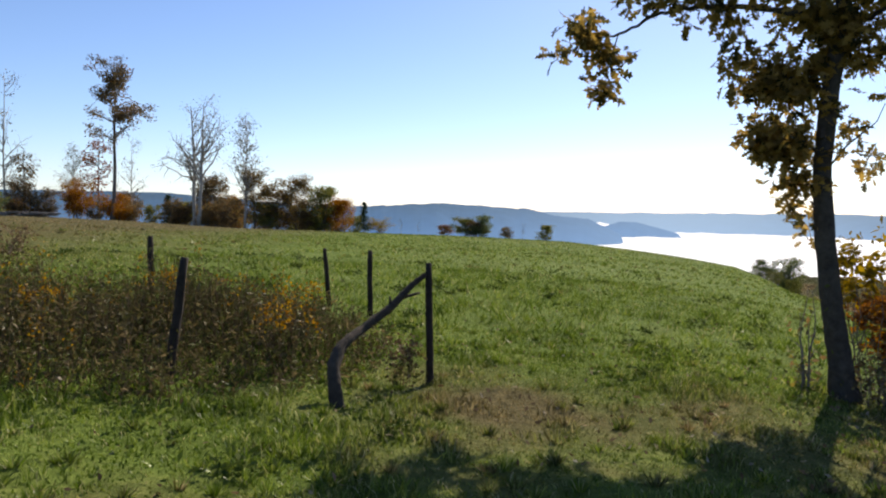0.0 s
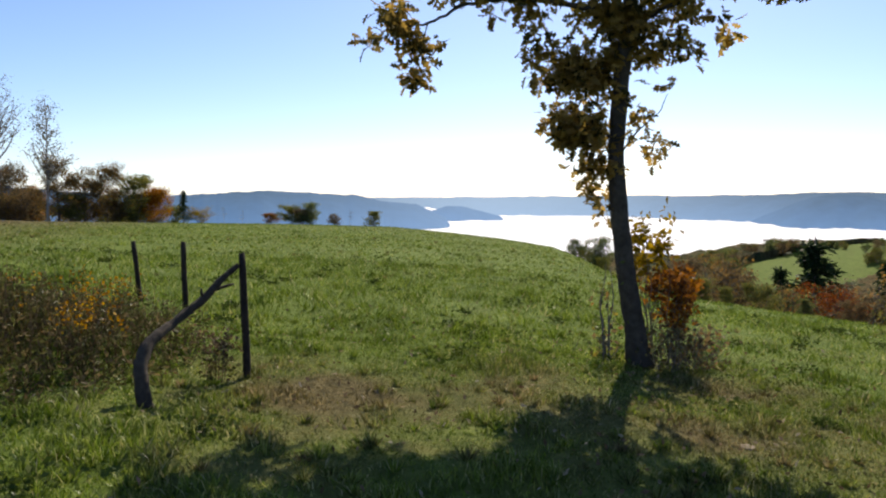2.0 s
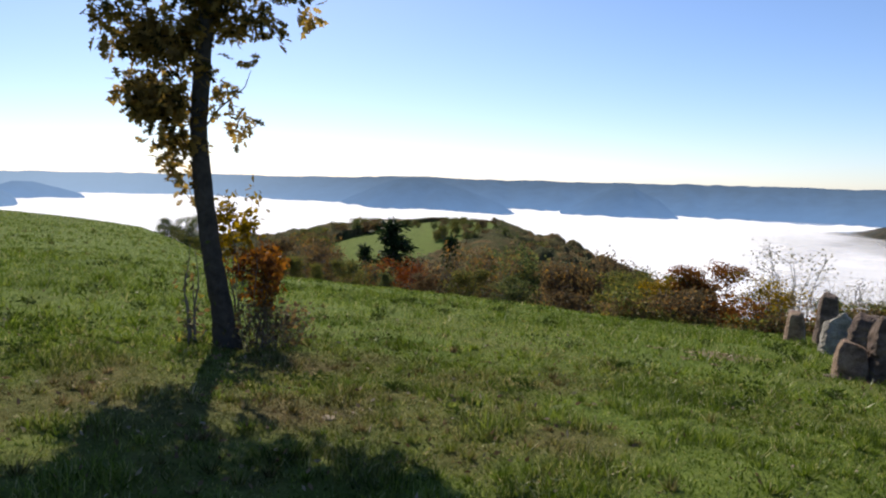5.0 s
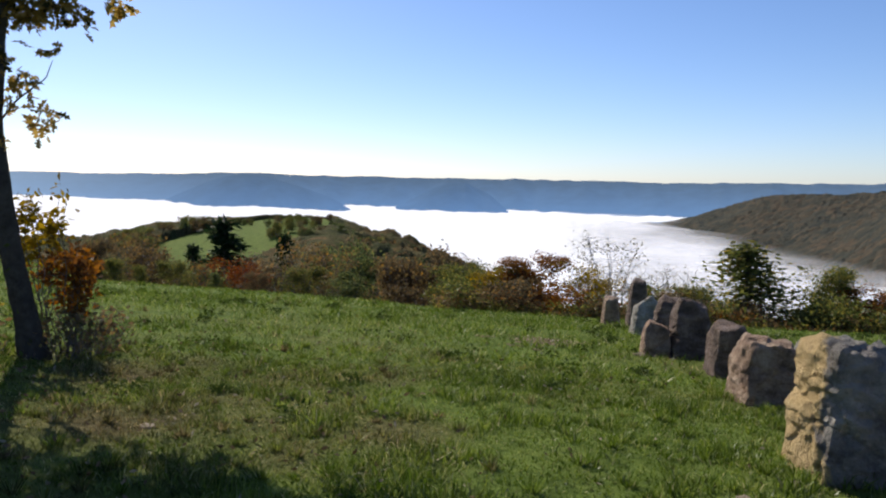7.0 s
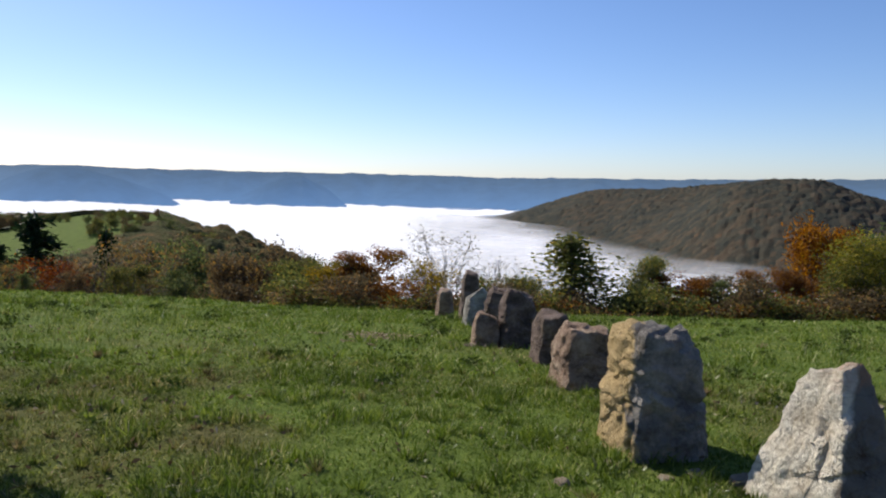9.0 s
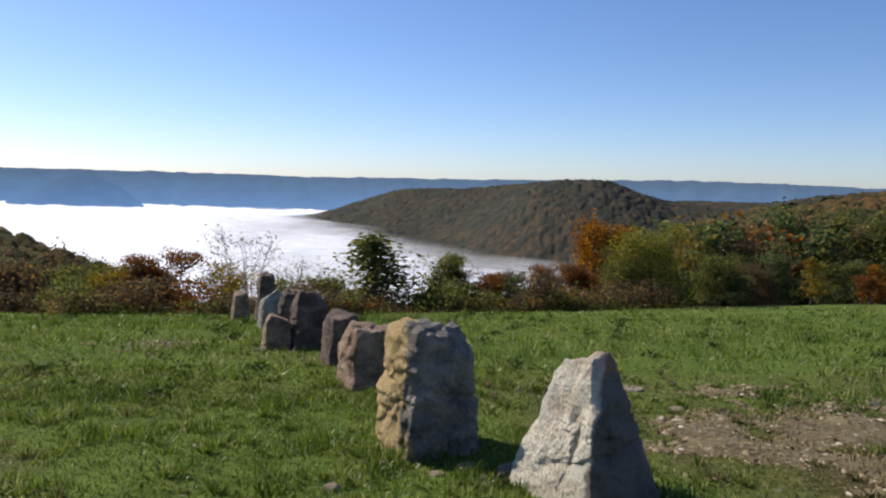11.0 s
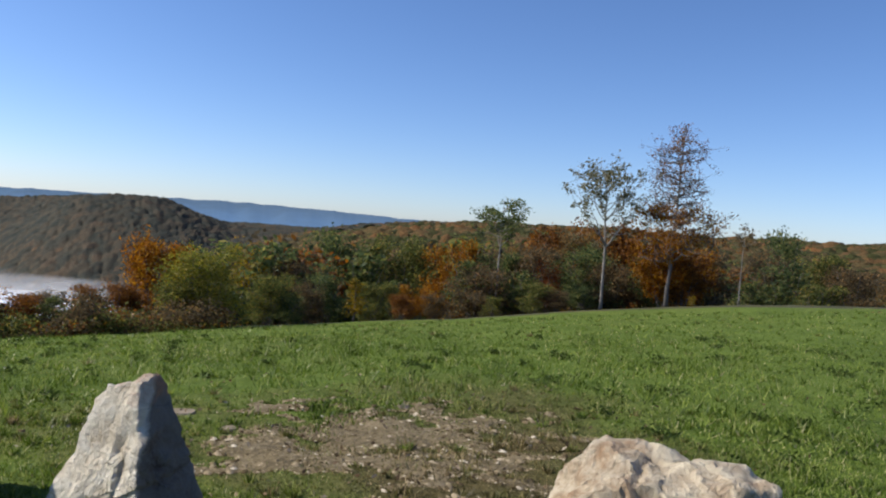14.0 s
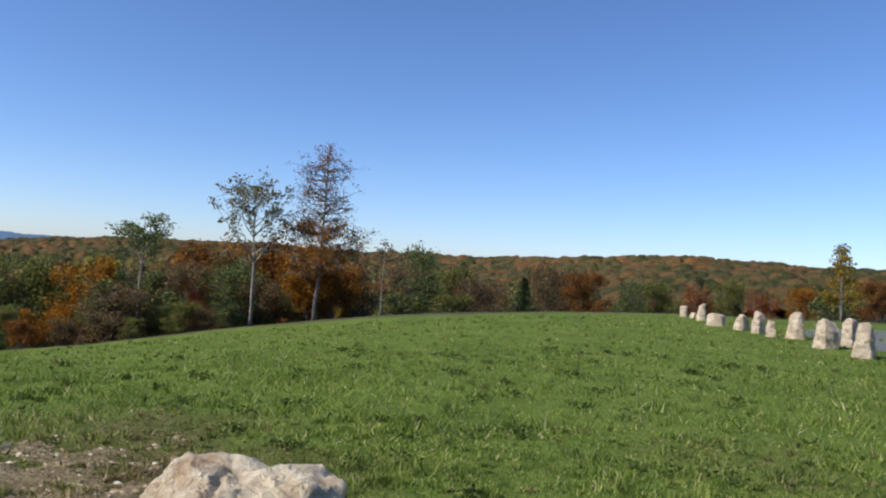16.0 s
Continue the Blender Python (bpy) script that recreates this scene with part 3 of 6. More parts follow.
# ---- ground ----
def build_ground():
    rings = np.concatenate([[0.0], np.geomspace(0.35, 60, 210), np.geomspace(61.5, 4700, 150)])
    steps = 900
    az = np.radians(np.arange(steps) / steps * 360 - 180)
    R, A = np.meshgrid(rings[1:], az, indexing="ij")
    X, Y = R * np.sin(A), R * np.cos(A)
    Z = ground_z(X, Y)
    v = np.concatenate([[[0, 0, gz(0, 0)]], np.stack([X, Y, Z], -1).reshape(-1, 3)])
    n = len(rings) - 1
    i, j = np.meshgrid(np.arange(n - 1), np.arange(steps), indexing="ij")
    j2 = (j + 1) % steps
    q = np.stack([1 + i * steps + j, 1 + i * steps + j2, 1 + (i + 1) * steps + j2, 1 + (i + 1) * steps + j], -1)[..., ::-1].reshape(-1, 4)
    t = [(0, 1 + (k + 1) % steps, 1 + k) for k in range(steps)]
    me = soup("ground", v, q, t, True)
    ob = mesh_thing("ground", me, M_MEADOW)
    me.materials.append(M_WOODFLOOR)
    rf = np.hypot(X, Y)[:-1]
    edge = rim(np.degrees(np.arctan2(X, Y)))[0][:-1]
    idx = np.zeros(len(me.polygons), np.int32)
    azd = np.degrees(A)[:-1]
    clear = clearing(azd, rf)
    idx[:len(q)] = ((rf > edge * 1.06) & ~clear).ravel()
    me.polygons.foreach_set("material_index", idx)
    at = me.attributes.new("dry", "FLOAT", "POINT")
    at.data.foreach_set("value", dryness(v[:, 0], v[:, 1]).astype(np.float32))
    return tagged(ob, "hilltop meadow falling away to a wooded valley", "ground", kind="structure")


def clearing(az, r):
    """The mown clearing on the wooded knoll."""
    lo = np.interp(az, [36.5, 42.3, 45, 49], [165, 172, 184, 215])
    hi = np.interp(az, [36.5, 40, 43, 45.5, 49], [223, 236, 247, 258, 258])
    return (az > 36.0) & (az < 49) & (r > lo) & (r < hi)


def canopy(x, y, cell, seed):
    """Height of round tree crowns standing close together, and each crown's own number."""
    xi, yi = np.floor(x / cell).astype(np.int64), np.floor(y / cell).astype(np.int64)
    best, own = np.zeros(x.shape), np.zeros(x.shape)
    for di in (-1, 0, 1):
        for dj in (-1, 0, 1):
            a, b = xi + di, yi + dj
            cx, cy = (a + 0.15 + 0.7 * cell_hash(a, b, seed)) * cell, (b + 0.15 + 0.7 * cell_hash(a, b, seed + 1)) * cell
            rad = cell * (0.55 + 0.4 * cell_hash(a, b, seed + 2))
            tall = 0.6 + 0.7 * cell_hash(a, b, seed + 3)
            h = np.sqrt(np.clip(1 - ((x - cx) ** 2 + (y - cy) ** 2) / rad ** 2, 0, 1)) * tall
            win = h > best
            best, own = np.where(win, h, best), np.where(win, cell_hash(a, b, seed + 4), own)
    return best, own


def forest(name, label, az0, az1, daz, radii, cell, tall, seed, material, skip=None, base=0.35, low=None):
    az = np.radians(np.arange(az0, az1, daz))
    R, A = np.meshgrid(radii, az, indexing="ij")
    X, Y = R * np.sin(A), R * np.cos(A)
    h, own = canopy(X, Y, cell, seed)
    h2, own2 = canopy(X, Y, cell * 0.62, seed + 20)
    h, own = np.where(h2 * 0.85 > h, h2 * 0.85, h), np.where(h2 * 0.85 > h, own2, own)
    h = h * (0.7 + 0.6 * val_noise(X / cell / 2.7, Y / cell / 2.7, seed + 12))
    rough = val_noise(X / cell * 4, Y / cell * 4, seed + 9) * 0.16 + val_noise(X / cell * 9, Y / cell * 9, seed + 10) * 0.08
    Z = ground_z(X, Y) + (base + h * 0.72 + rough) * tall * smooth((np.degrees(A) - az0) / 6) * (1 if low is None else low(np.degrees(A)))
    if skip is not None:
        Z = np.where(skip(np.degrees(A), R), ground_z(X, Y) - 3, Z)
    n, m = Z.shape
    i, j = np.meshgrid(np.arange(n - 1), np.arange(m - 1), indexing="ij")
    q = np.stack([i * m + j, i * m + j + 1, (i + 1) * m + j + 1, (i + 1) * m + j], -1).reshape(-1, 4)
    me = soup(name, np.stack([X, Y, Z], -1).reshape(-1, 3), q)
    at = me.attributes.new("tree", "FLOAT", "POINT")
    at.data.foreach_set("value", own.astype(np.float32).ravel())
    return tagged(mesh_thing(name, me, material), label, "forest", kind="stuff")


def ridge(name, label, table, depth, foot_z, material, seed, rough=5.0):
    """A long far ridge: a slope up to a wooded crest and a fall behind it."""
    az = np.arange(table[0][0], table[-1][0], 0.12)
    tab = np.array(table)
    el, rc = np.interp(az, tab[:, 0], tab[:, 1]), np.interp(az, tab[:, 0], tab[:, 2])
    zc = EYE_Z + rc * np.tan(np.radians(el))
    zc = zc + (val_noise(az * 6, az * 0, seed) - 0.5) * rough * 0.4 + (val_noise(az * 1.3, az * 0, seed + 1) - 0.5) * rough
    u = np.linspace(0, 1, 26)[:, None]
    R = rc[None] - depth * (1 - u)
    gully = (val_noise(np.broadcast_to(az * 0.8, R.shape), np.broadcast_to(u * 2, R.shape), seed + 2) - 0.5) * 60 * np.sin(u * np.pi)
    Z = foot_z + (zc[None] - foot_z) * np.sin(u * np.pi / 2) ** 0.9 + gully * 0.5
    R2, Z2 = np.concatenate([R, rc[None] + 150, rc[None] + 300]), np.concatenate([Z, zc[None] - 30, zc[None] - 150])
    a = np.radians(az)[None]
    X, Y = R2 * np.sin(a), R2 * np.cos(a)
    n, m = Z2.shape
    i, j = np.meshgrid(np.arange(n - 1), np.arange(m - 1), indexing="ij")
    q = np.stack([i * m + j, i * m + j + 1, (i + 1) * m + j + 1, (i + 1) * m + j], -1).reshape(-1, 4)
    me = soup(name, np.stack([X, Y, Z2], -1).reshape(-1, 3), q, smooth_shade=True)
    return tagged(mesh_thing(name, me, material), label, "hills", kind="structure")


def fog_layer(name, label, lift, deep, seed, cap=1.0):
    """A sheet of fog over the valley; it thins out where the wooded hill rises through it."""
    az = np.radians(np.arange(-14 if cap == 1 else 64, 112, 0.2))
    radii = np.geomspace(420, 4300 if cap == 1 else 2300, 200)
    R, A = np.meshgrid(radii, az, indexing="ij")
    X, Y = R * np.sin(A), R * np.cos(A)
    puff = val_noise(X / 260, Y / 260, seed) * 0.8 + val_noise(X / 90, Y / 90, seed + 1) * 0.18 + val_noise(X / 35, Y / 35, seed + 2) * 0.04
    deg = np.degrees(A)
    level = np.interp(deg, [0, 10, 20, 31, 42, 60, 75, 110], [-58, -60, -57, -62, -70, -84, -92, -97])
    Z = level * np.clip(0.86 + R / 20000, 0.86, 1.0) + (puff - 0.5) * 12 + lift
    billow = val_noise(deg * 0.9, R / 500, seed + 3) * 0.55 + val_noise(deg * 2.6, R / 260, seed + 4) * 0.45
    Z = Z + ((puff - 0.5) * 7 + (billow - 0.5) * 9) * smooth((R - 1900) / 700)
    Z = Z + 44 * smooth((R - 2850) / 450) * np.exp(-((deg - 14.6) / 1.5) ** 2)
    if cap < 1:
        Z = Z + (val_noise(X / 140, Y / 140, seed + 7) - 0.5) * 5 * smooth((deg - 70) / 8)
    g = ground_z(X, Y) + 9 * (deg > 64)
    wisp = (val_noise(X / 190, Y / 190, seed + 5) - 0.5) * 44 + (val_noise(X / 70, Y / 70, seed + 6) - 0.5) * 18
    depth = Z - g + wisp * (deg > 64) + smooth((-106 - g) / 14) * 120 * (cap == 1)
    thin = np.where((deg > 64) & (R > 560), np.clip(1 - depth / deep, 0, 1), 0.0)
    if cap < 1:
        thin = 1 - (1 - thin) * cap * smooth((deg - 64) / 8) * smooth((2300 - R) / 500)
    n, m = Z.shape
    i, j = np.meshgrid(np.arange(n - 1), np.arange(m - 1), indexing="ij")
    q = np.stack([i * m + j, i * m + j + 1, (i + 1) * m + j + 1, (i + 1) * m + j], -1).reshape(-1, 4)
    q = q[(thin.ravel()[q] < 0.99).any(1)]
    me = soup(name, np.stack([X, Y, Z], -1).reshape(-1, 3), q, smooth_shade=True)
    at = me.attributes.new("thin", "FLOAT", "POINT")
    at.data.foreach_set("value", thin.astype(np.float32).ravel())
    tagged(mesh_thing(name, me, M_FOG), label, "fog", kind="stuff")


build_ground()
FAR = [(-60, 0.6, 3900), (-30, 0.5, 3900), (5, 0.25, 4000), (14, 0.2, 4000), (22, 0.28, 3900), (31, 0.31, 3800), (38, 0.34, 3700), (41.5, 0.5, 3500), (44, 0.48, 3450), (46, 0.38, 3500),
       (52, 0.36, 3550), (58, 0.36, 3550), (66, 0.32, 3500), (74, 0.22, 3400), (77, 0.28, 3300), (85, 0.32, 3200), (92, 0.45, 3000), (99, 0.6, 2900), (107, 0.5, 2800), (115, 0.25, 2800), (122, -0.8, 2800)]
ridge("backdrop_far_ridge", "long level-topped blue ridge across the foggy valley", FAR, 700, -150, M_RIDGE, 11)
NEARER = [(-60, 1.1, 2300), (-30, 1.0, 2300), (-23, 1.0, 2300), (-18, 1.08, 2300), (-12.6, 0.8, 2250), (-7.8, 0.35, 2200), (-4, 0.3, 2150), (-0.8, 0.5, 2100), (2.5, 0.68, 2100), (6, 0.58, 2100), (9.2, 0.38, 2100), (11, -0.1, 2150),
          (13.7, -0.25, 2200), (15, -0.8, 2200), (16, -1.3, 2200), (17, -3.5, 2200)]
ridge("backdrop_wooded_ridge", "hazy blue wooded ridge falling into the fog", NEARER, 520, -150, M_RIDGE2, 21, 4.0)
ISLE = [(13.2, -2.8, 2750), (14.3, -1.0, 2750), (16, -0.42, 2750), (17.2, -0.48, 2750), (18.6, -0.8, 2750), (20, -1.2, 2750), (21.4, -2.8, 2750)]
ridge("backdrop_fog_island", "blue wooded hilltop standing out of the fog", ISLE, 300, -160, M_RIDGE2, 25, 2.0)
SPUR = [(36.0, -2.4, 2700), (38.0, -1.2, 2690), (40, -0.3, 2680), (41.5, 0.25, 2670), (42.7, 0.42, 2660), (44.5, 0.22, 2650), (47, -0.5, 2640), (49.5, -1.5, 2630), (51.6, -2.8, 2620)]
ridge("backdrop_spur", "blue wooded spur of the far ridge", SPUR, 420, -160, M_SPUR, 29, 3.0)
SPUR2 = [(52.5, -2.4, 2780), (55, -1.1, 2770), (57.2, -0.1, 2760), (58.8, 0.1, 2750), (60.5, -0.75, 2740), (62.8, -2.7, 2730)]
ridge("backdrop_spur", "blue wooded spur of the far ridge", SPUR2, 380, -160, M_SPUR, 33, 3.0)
forest("forest_hill", "brown-green wooded hill in early autumn above the fog", 66, 117, 0.085, np.concatenate([np.arange(640, 1500, 4.2), np.arange(1500, 2350, 7)]), 11.0, 7.0, 61, M_HILL)
forest("forest_slope", "rust and green autumn woods on the slope", 95, 200, 0.11, np.arange(215, 760, 2.2), 8.5, 6.5, 71, M_HILLNEAR)
forest("forest_knoll", "dark green and brown woods round a mown knoll", 22, 66, 0.11, np.arange(112, 290, 1.3), 5.0, 5.0, 81, M_KNOLL, clearing, 0.35, lambda a: np.interp(a, [33, 37, 42, 46, 49, 52], [0.8, 0.45, 0.3, 0.2, 0.25, 1]))
fog_layer("valley_fog", "white morning fog filling the valley", -11, 30, 41)
for k, (lift, cap) in enumerate([(-9, 0.5), (-3, 0.42), (4, 0.32), (12, 0.22)]):
    fog_layer("fog_veil", "thin mist lapping at the wooded hill", lift, 34, 51 + 9 * k, cap)


# ---- trees and brush ----
def grow(h, stems, spread, limbs, seed, trunk_r, clear=0.25, kink=0.06, twigs=3, rise=0.5):
    """Stems with limbs and twigs: the wood as a Soup and the places where leaves sit."""
    np.random.seed(seed)
    wood, ends = Soup(), []
    for s in range(stems):
        a = np.random.rand() * 6.283
        lean = spread * (0.1 if stems == 1 else 0.5 + 0.6 * np.random.rand())
        top = np.array([math.cos(a) * lean, math.sin(a) * lean, h * (0.86 + 0.12 * np.random.rand())])
        foot = np.array([math.cos(a), math.sin(a), 0]) * trunk_r * (stems > 1) - np.array([0, 0, 0.25])
        tr = wander(foot, top, 9, h * kink)
        r0 = trunk_r / math.sqrt(stems)
        wood.tube(tr, np.linspace(r0, r0 * 0.16, 9) * np.r_[1.35, np.ones(8)], 7)
        ends.append(top)
        for _ in range(limbs):
            u = clear + (0.95 - clear) * np.random.rand()
            k = u * 8
            p = tr[int(k)] + (tr[min(int(k) + 1, 8)] - tr[int(k)]) * (k % 1)
            b = np.random.rand() * 6.283
            reach = spread * (1.15 - 0.75 * (u - clear) / (1 - clear)) * (0.6 + 0.5 * np.random.rand())
            e = p + np.array([math.cos(b) * reach, math.sin(b) * reach, reach * (rise * (0.3 + 1.2 * np.random.rand()))])
            e[2] = min(e[2], h)
            li = wander(p, e, 6, reach * 0.12)
            rl = r0 * (1 - 0.8 * u) * 0.55 + 0.004 * h * 0.3
            wood.tube(li, np.linspace(rl, rl * 0.25, 6), 5, False)
            ends += [e, li[3], li[4]]
            for _ in range(twigs):
                q = li[np.random.randint(2, 6)]
                f = q + np.random.normal(size=3) * reach * 0.3 + np.array([0, 0, reach * 0.12])
                wood.tube(wander(q, f, 4, reach * 0.05), np.linspace(rl * 0.4, rl * 0.12, 4), 4, False)
                ends.append(f)
    return wood, np.array(ends)


def leafy(ends, count, size, clump, flat=0.7, seed=1, droop=0.3):
    np.random.seed(seed)
    c = ends[np.random.randint(0, len(ends), count)]
    d = np.random.normal(size=(count, 3))
    d *= (np.random.rand(count) ** 0.45 / (np.linalg.norm(d, axis=1) + 1e-9))[:, None]
    p = c + d * 1.75 * clump * np.array([1, 1, flat])
    p[:, 2] = np.maximum(p[:, 2], 0.05)
    s = Soup()
    s.leaves(p, np.full(count, size), droop)
    return s


PROTO = {}


def proto(kind, name, label, category, h, wood, bark, crown, leaf):
    ob = empty(name, label, category)
    part("trunk", wood, bark, ob)
    if crown:
        part("crown", crown, leaf, ob)["kind"] = "stuff"
    PROTO.setdefault(kind, []).append((ob, h))


def bush_kind(kind, label, leaf, seeds=(1, 2), h=3.0, spread=1.1, count=6500, size=0.12, clump=0.24, name="bush", stems=6, limbs=6, bark=None):
    for s in seeds:
        w, e = grow(h, stems, spread, limbs, s * 7 + len(PROTO), 0.07, 0.12, 0.05, 2, 0.7)
        proto(kind, name, label, name, h, w, bark or M_GREYBARK, leafy(e, count, size, clump, 0.8, s), leaf)


def tree_kind(kind, label, leaf, bark, seeds=(1,), h=8.0, spread=2.2, count=3200, size=0.26, clump=0.42, limbs=16, clear=0.25, rise=0.5, r=0.13, name="tree", twigs=3, stems=1, droop=0.3):
    for s in seeds:
        w, e = grow(h, stems, spread, limbs, s * 13 + len(PROTO), r, clear, 0.012, twigs, rise)
        proto(kind, name, label, "tree", h, w, bark, leafy(e, count, size, clump, 0.7, s, droop) if count else None, leaf)


def pine_kind(kind, label, seeds=(1, 2), h=7.0, leaf=None, size=0.30, slope=0.30, slim=0.35, name="pine_tree", ragged=0.10):
    for s in seeds:
        np.random.seed(s + 300)
        w, pts = Soup(), []
        tr = wander((0, 0, -0.2), (0, 0, h), 9, 0.12)
        w.tube(tr, np.linspace(0.13, 0.015, 9), 7)
        for z in np.arange(h * 0.12, h * 0.97, h * 0.045):
            reach = (h * 1.06 - z) * slope * (0.7 + 0.5 * np.random.rand())
            for k in range(5):
                b = np.random.rand() * 6.283
                e = np.array([math.cos(b) * reach, math.sin(b) * reach, z + reach * 0.12 - 0.05])
                li = wander((0, 0, z), e, 4, reach * 0.06)
                w.tube(li, np.linspace(0.02, 0.006, 4), 4, False)
                u = np.random.rand(26)[:, None]
                pts.append(np.array([0, 0, z]) * (1 - u) + e * u + np.random.normal(size=(26, 3)) * ragged)
        s2 = Soup()
        p = np.concatenate(pts)
        s2.leaves(p, np.full(len(p), size), 0.15, slim)
        proto(kind, name, label, "tree", h, w, M_GREYBARK, s2, leaf or M_PINE)


bush_kind("brown", "brown-leaved autumn brush at the meadow's edge", M_BROWN, (1, 2))
bush_kind("twiggy", "grey twiggy thicket with few brown leaves", M_OAKBROWN, (3, 6), count=1500, limbs=12)
bush_kind("olive", "olive-green brush at the meadow's edge", M_OLIVE, (1, 2, 3))
bush_kind("green", "dark green leafy brush at the meadow's edge", M_LGREEN, (1, 2))
bush_kind("orange", "bright orange autumn bush at the wood's edge", M_ORANGE, (1, 2))
bush_kind("red", "red-leaved sumac bush in autumn", M_RED, (1, 2), count=3000)
bush_kind("redbrown", "russet-leaved autumn brush at the meadow's edge", M_RUSSET, (4, 5), count=8000)
bush_kind("yellow", "yellow and gold autumn bush at the field's edge", M_YELLOW, (1, 2), count=3600)
bush_kind("pale", "sparse brush with pale dry leaves", M_PALELEAF, (1, 2), count=500, size=0.11)
bush_kind("spray", "bare pale tree spreading fine twigs over the fog", M_PALELEAF, (2, 5), 4.0, 1.25, 520, 0.10, 0.18, "bare_tree", 6, 11, M_PALEBARK)
bush_kind("big_olive", "large dense yellow-green bush at the meadow's edge", M_YGREEN, (7,), 5.0, 1.7, 12000, 0.13, 0.36, stems=8, limbs=8)
pine_kind("conic", "bushy green young tree with a ragged pointed top", (3,), 4.6, M_OLIVE, 0.22, 0.40, 0.5, "young_tree", 0.22)
tree_kind("bare", "leafless pale grey tree at the meadow's edge", M_PALELEAF, M_PALEBARK, (1, 2), 8.0, 1.5, 130, 0.14, 0.3, 20, 0.25, 0.9, 0.075, "bare_tree", 4)
tree_kind("sparse_brown", "thin tree with few brown leaves", M_BROWN, M_GREYBARK, (1,), 8.0, 1.7, 900, 0.24, 0.3, 18, 0.3, 0.7)
tree_kind("sparse_pale", "thin pale tree with few leaves", M_PALELEAF, M_PALEBARK, (1, 2), 9.0, 1.6, 900, 0.16, 0.3, 32, 0.3, 1.0, 0.11, "tree", 7)
tree_kind("sparse_red", "thin tree with sparse reddish leaves", M_RED, M_GREYBARK, (1,), 9.0, 2.0, 900, 0.26, 0.35, 18, 0.4, 0.6)
tree_kind("brown_tree", "brown-leaved oak at the edge of the field", M_OAKBROWN, M_GREYBARK, (1, 2), 6.5, 2.5, 7500, 0.17, 0.36, 30, 0.12, 0.45, 0.13)
tree_kind("tall_oak", "tall straight oak with a high lopsided crown", M_BROWN, M_GREYBARK, (8,), 17.5, 3.0, 5200, 0.24, 0.36, 22, 0.5, 0.5, 0.22, "oak_tree", 3)
tree_kind("birch", "pale leaning tree with two trunks and few leaves", M_PALELEAF, M_PALEBARK, (3,), 14.0, 2.3, 800, 0.16, 0.4, 22, 0.35, 1.5, 0.27, "birch_tree", 6, 2)
tree_kind("crown_pale", "slim tree with a tuft of leaves at its top", M_LGREEN, M_MIDBARK, (2,), 8.0, 1.8, 2300, 0.17, 0.22, 22, 0.62, 0.6, 0.09)
tree_kind("crown_sparse", "open-crowned tree with grey-green leaves", M_PALELEAF, M_MIDBARK, (4,), 9.5, 2.9, 3000, 0.20, 0.21, 24, 0.45, 1.1, 0.12, "tree", 3)
tree_kind("tall_orange", "tall slender tree, rust-orange below and faded above", M_FADED, M_GREYBARK, (6,), 11.0, 2.3, 5200, 0.12, 0.20, 74, 0.26, 0.22, 0.12, "tree", 5)


def lower_crown(kind, leaf, share, count, size, clump):
    """Fuller leaves of another colour on the lower limbs of a tree kind."""
    ob, h = PROTO[kind][0]
    _, e = grow(h, 1, 2.3, 74, 6 * 13 + len(PROTO) - 1, 0.12, 0.26, 0.012, 5, 0.22)
    low = e[(e[:, 2] < h * share) & (e[:, 2] > h * 0.16)]
    part("lower_crown", leafy(low, count, size, clump, 0.7, 9), leaf, ob, "rust-orange leaves")["kind"] = "stuff"


lower_crown("tall_orange", M_ORANGE, 0.52, 5600, 0.13, 0.26)
tree_kind("thin_tree", "thin pale-stemmed tree with a small flat top", M_BROWN, M_MIDBARK, (2,), 6.0, 1.1, 350, 0.20, 0.2, 10, 0.7, 0.4, 0.06)
tree_kind("yellow_spire", "slender tree, golden leaves below a thin pale top", M_YELLOW, M_GREYBARK, (2,), 6.5, 1.1, 1800, 0.22, 0.24, 24, 0.2, 0.35, 0.08)
pine_kind("pine", "dark green pine among the brush")

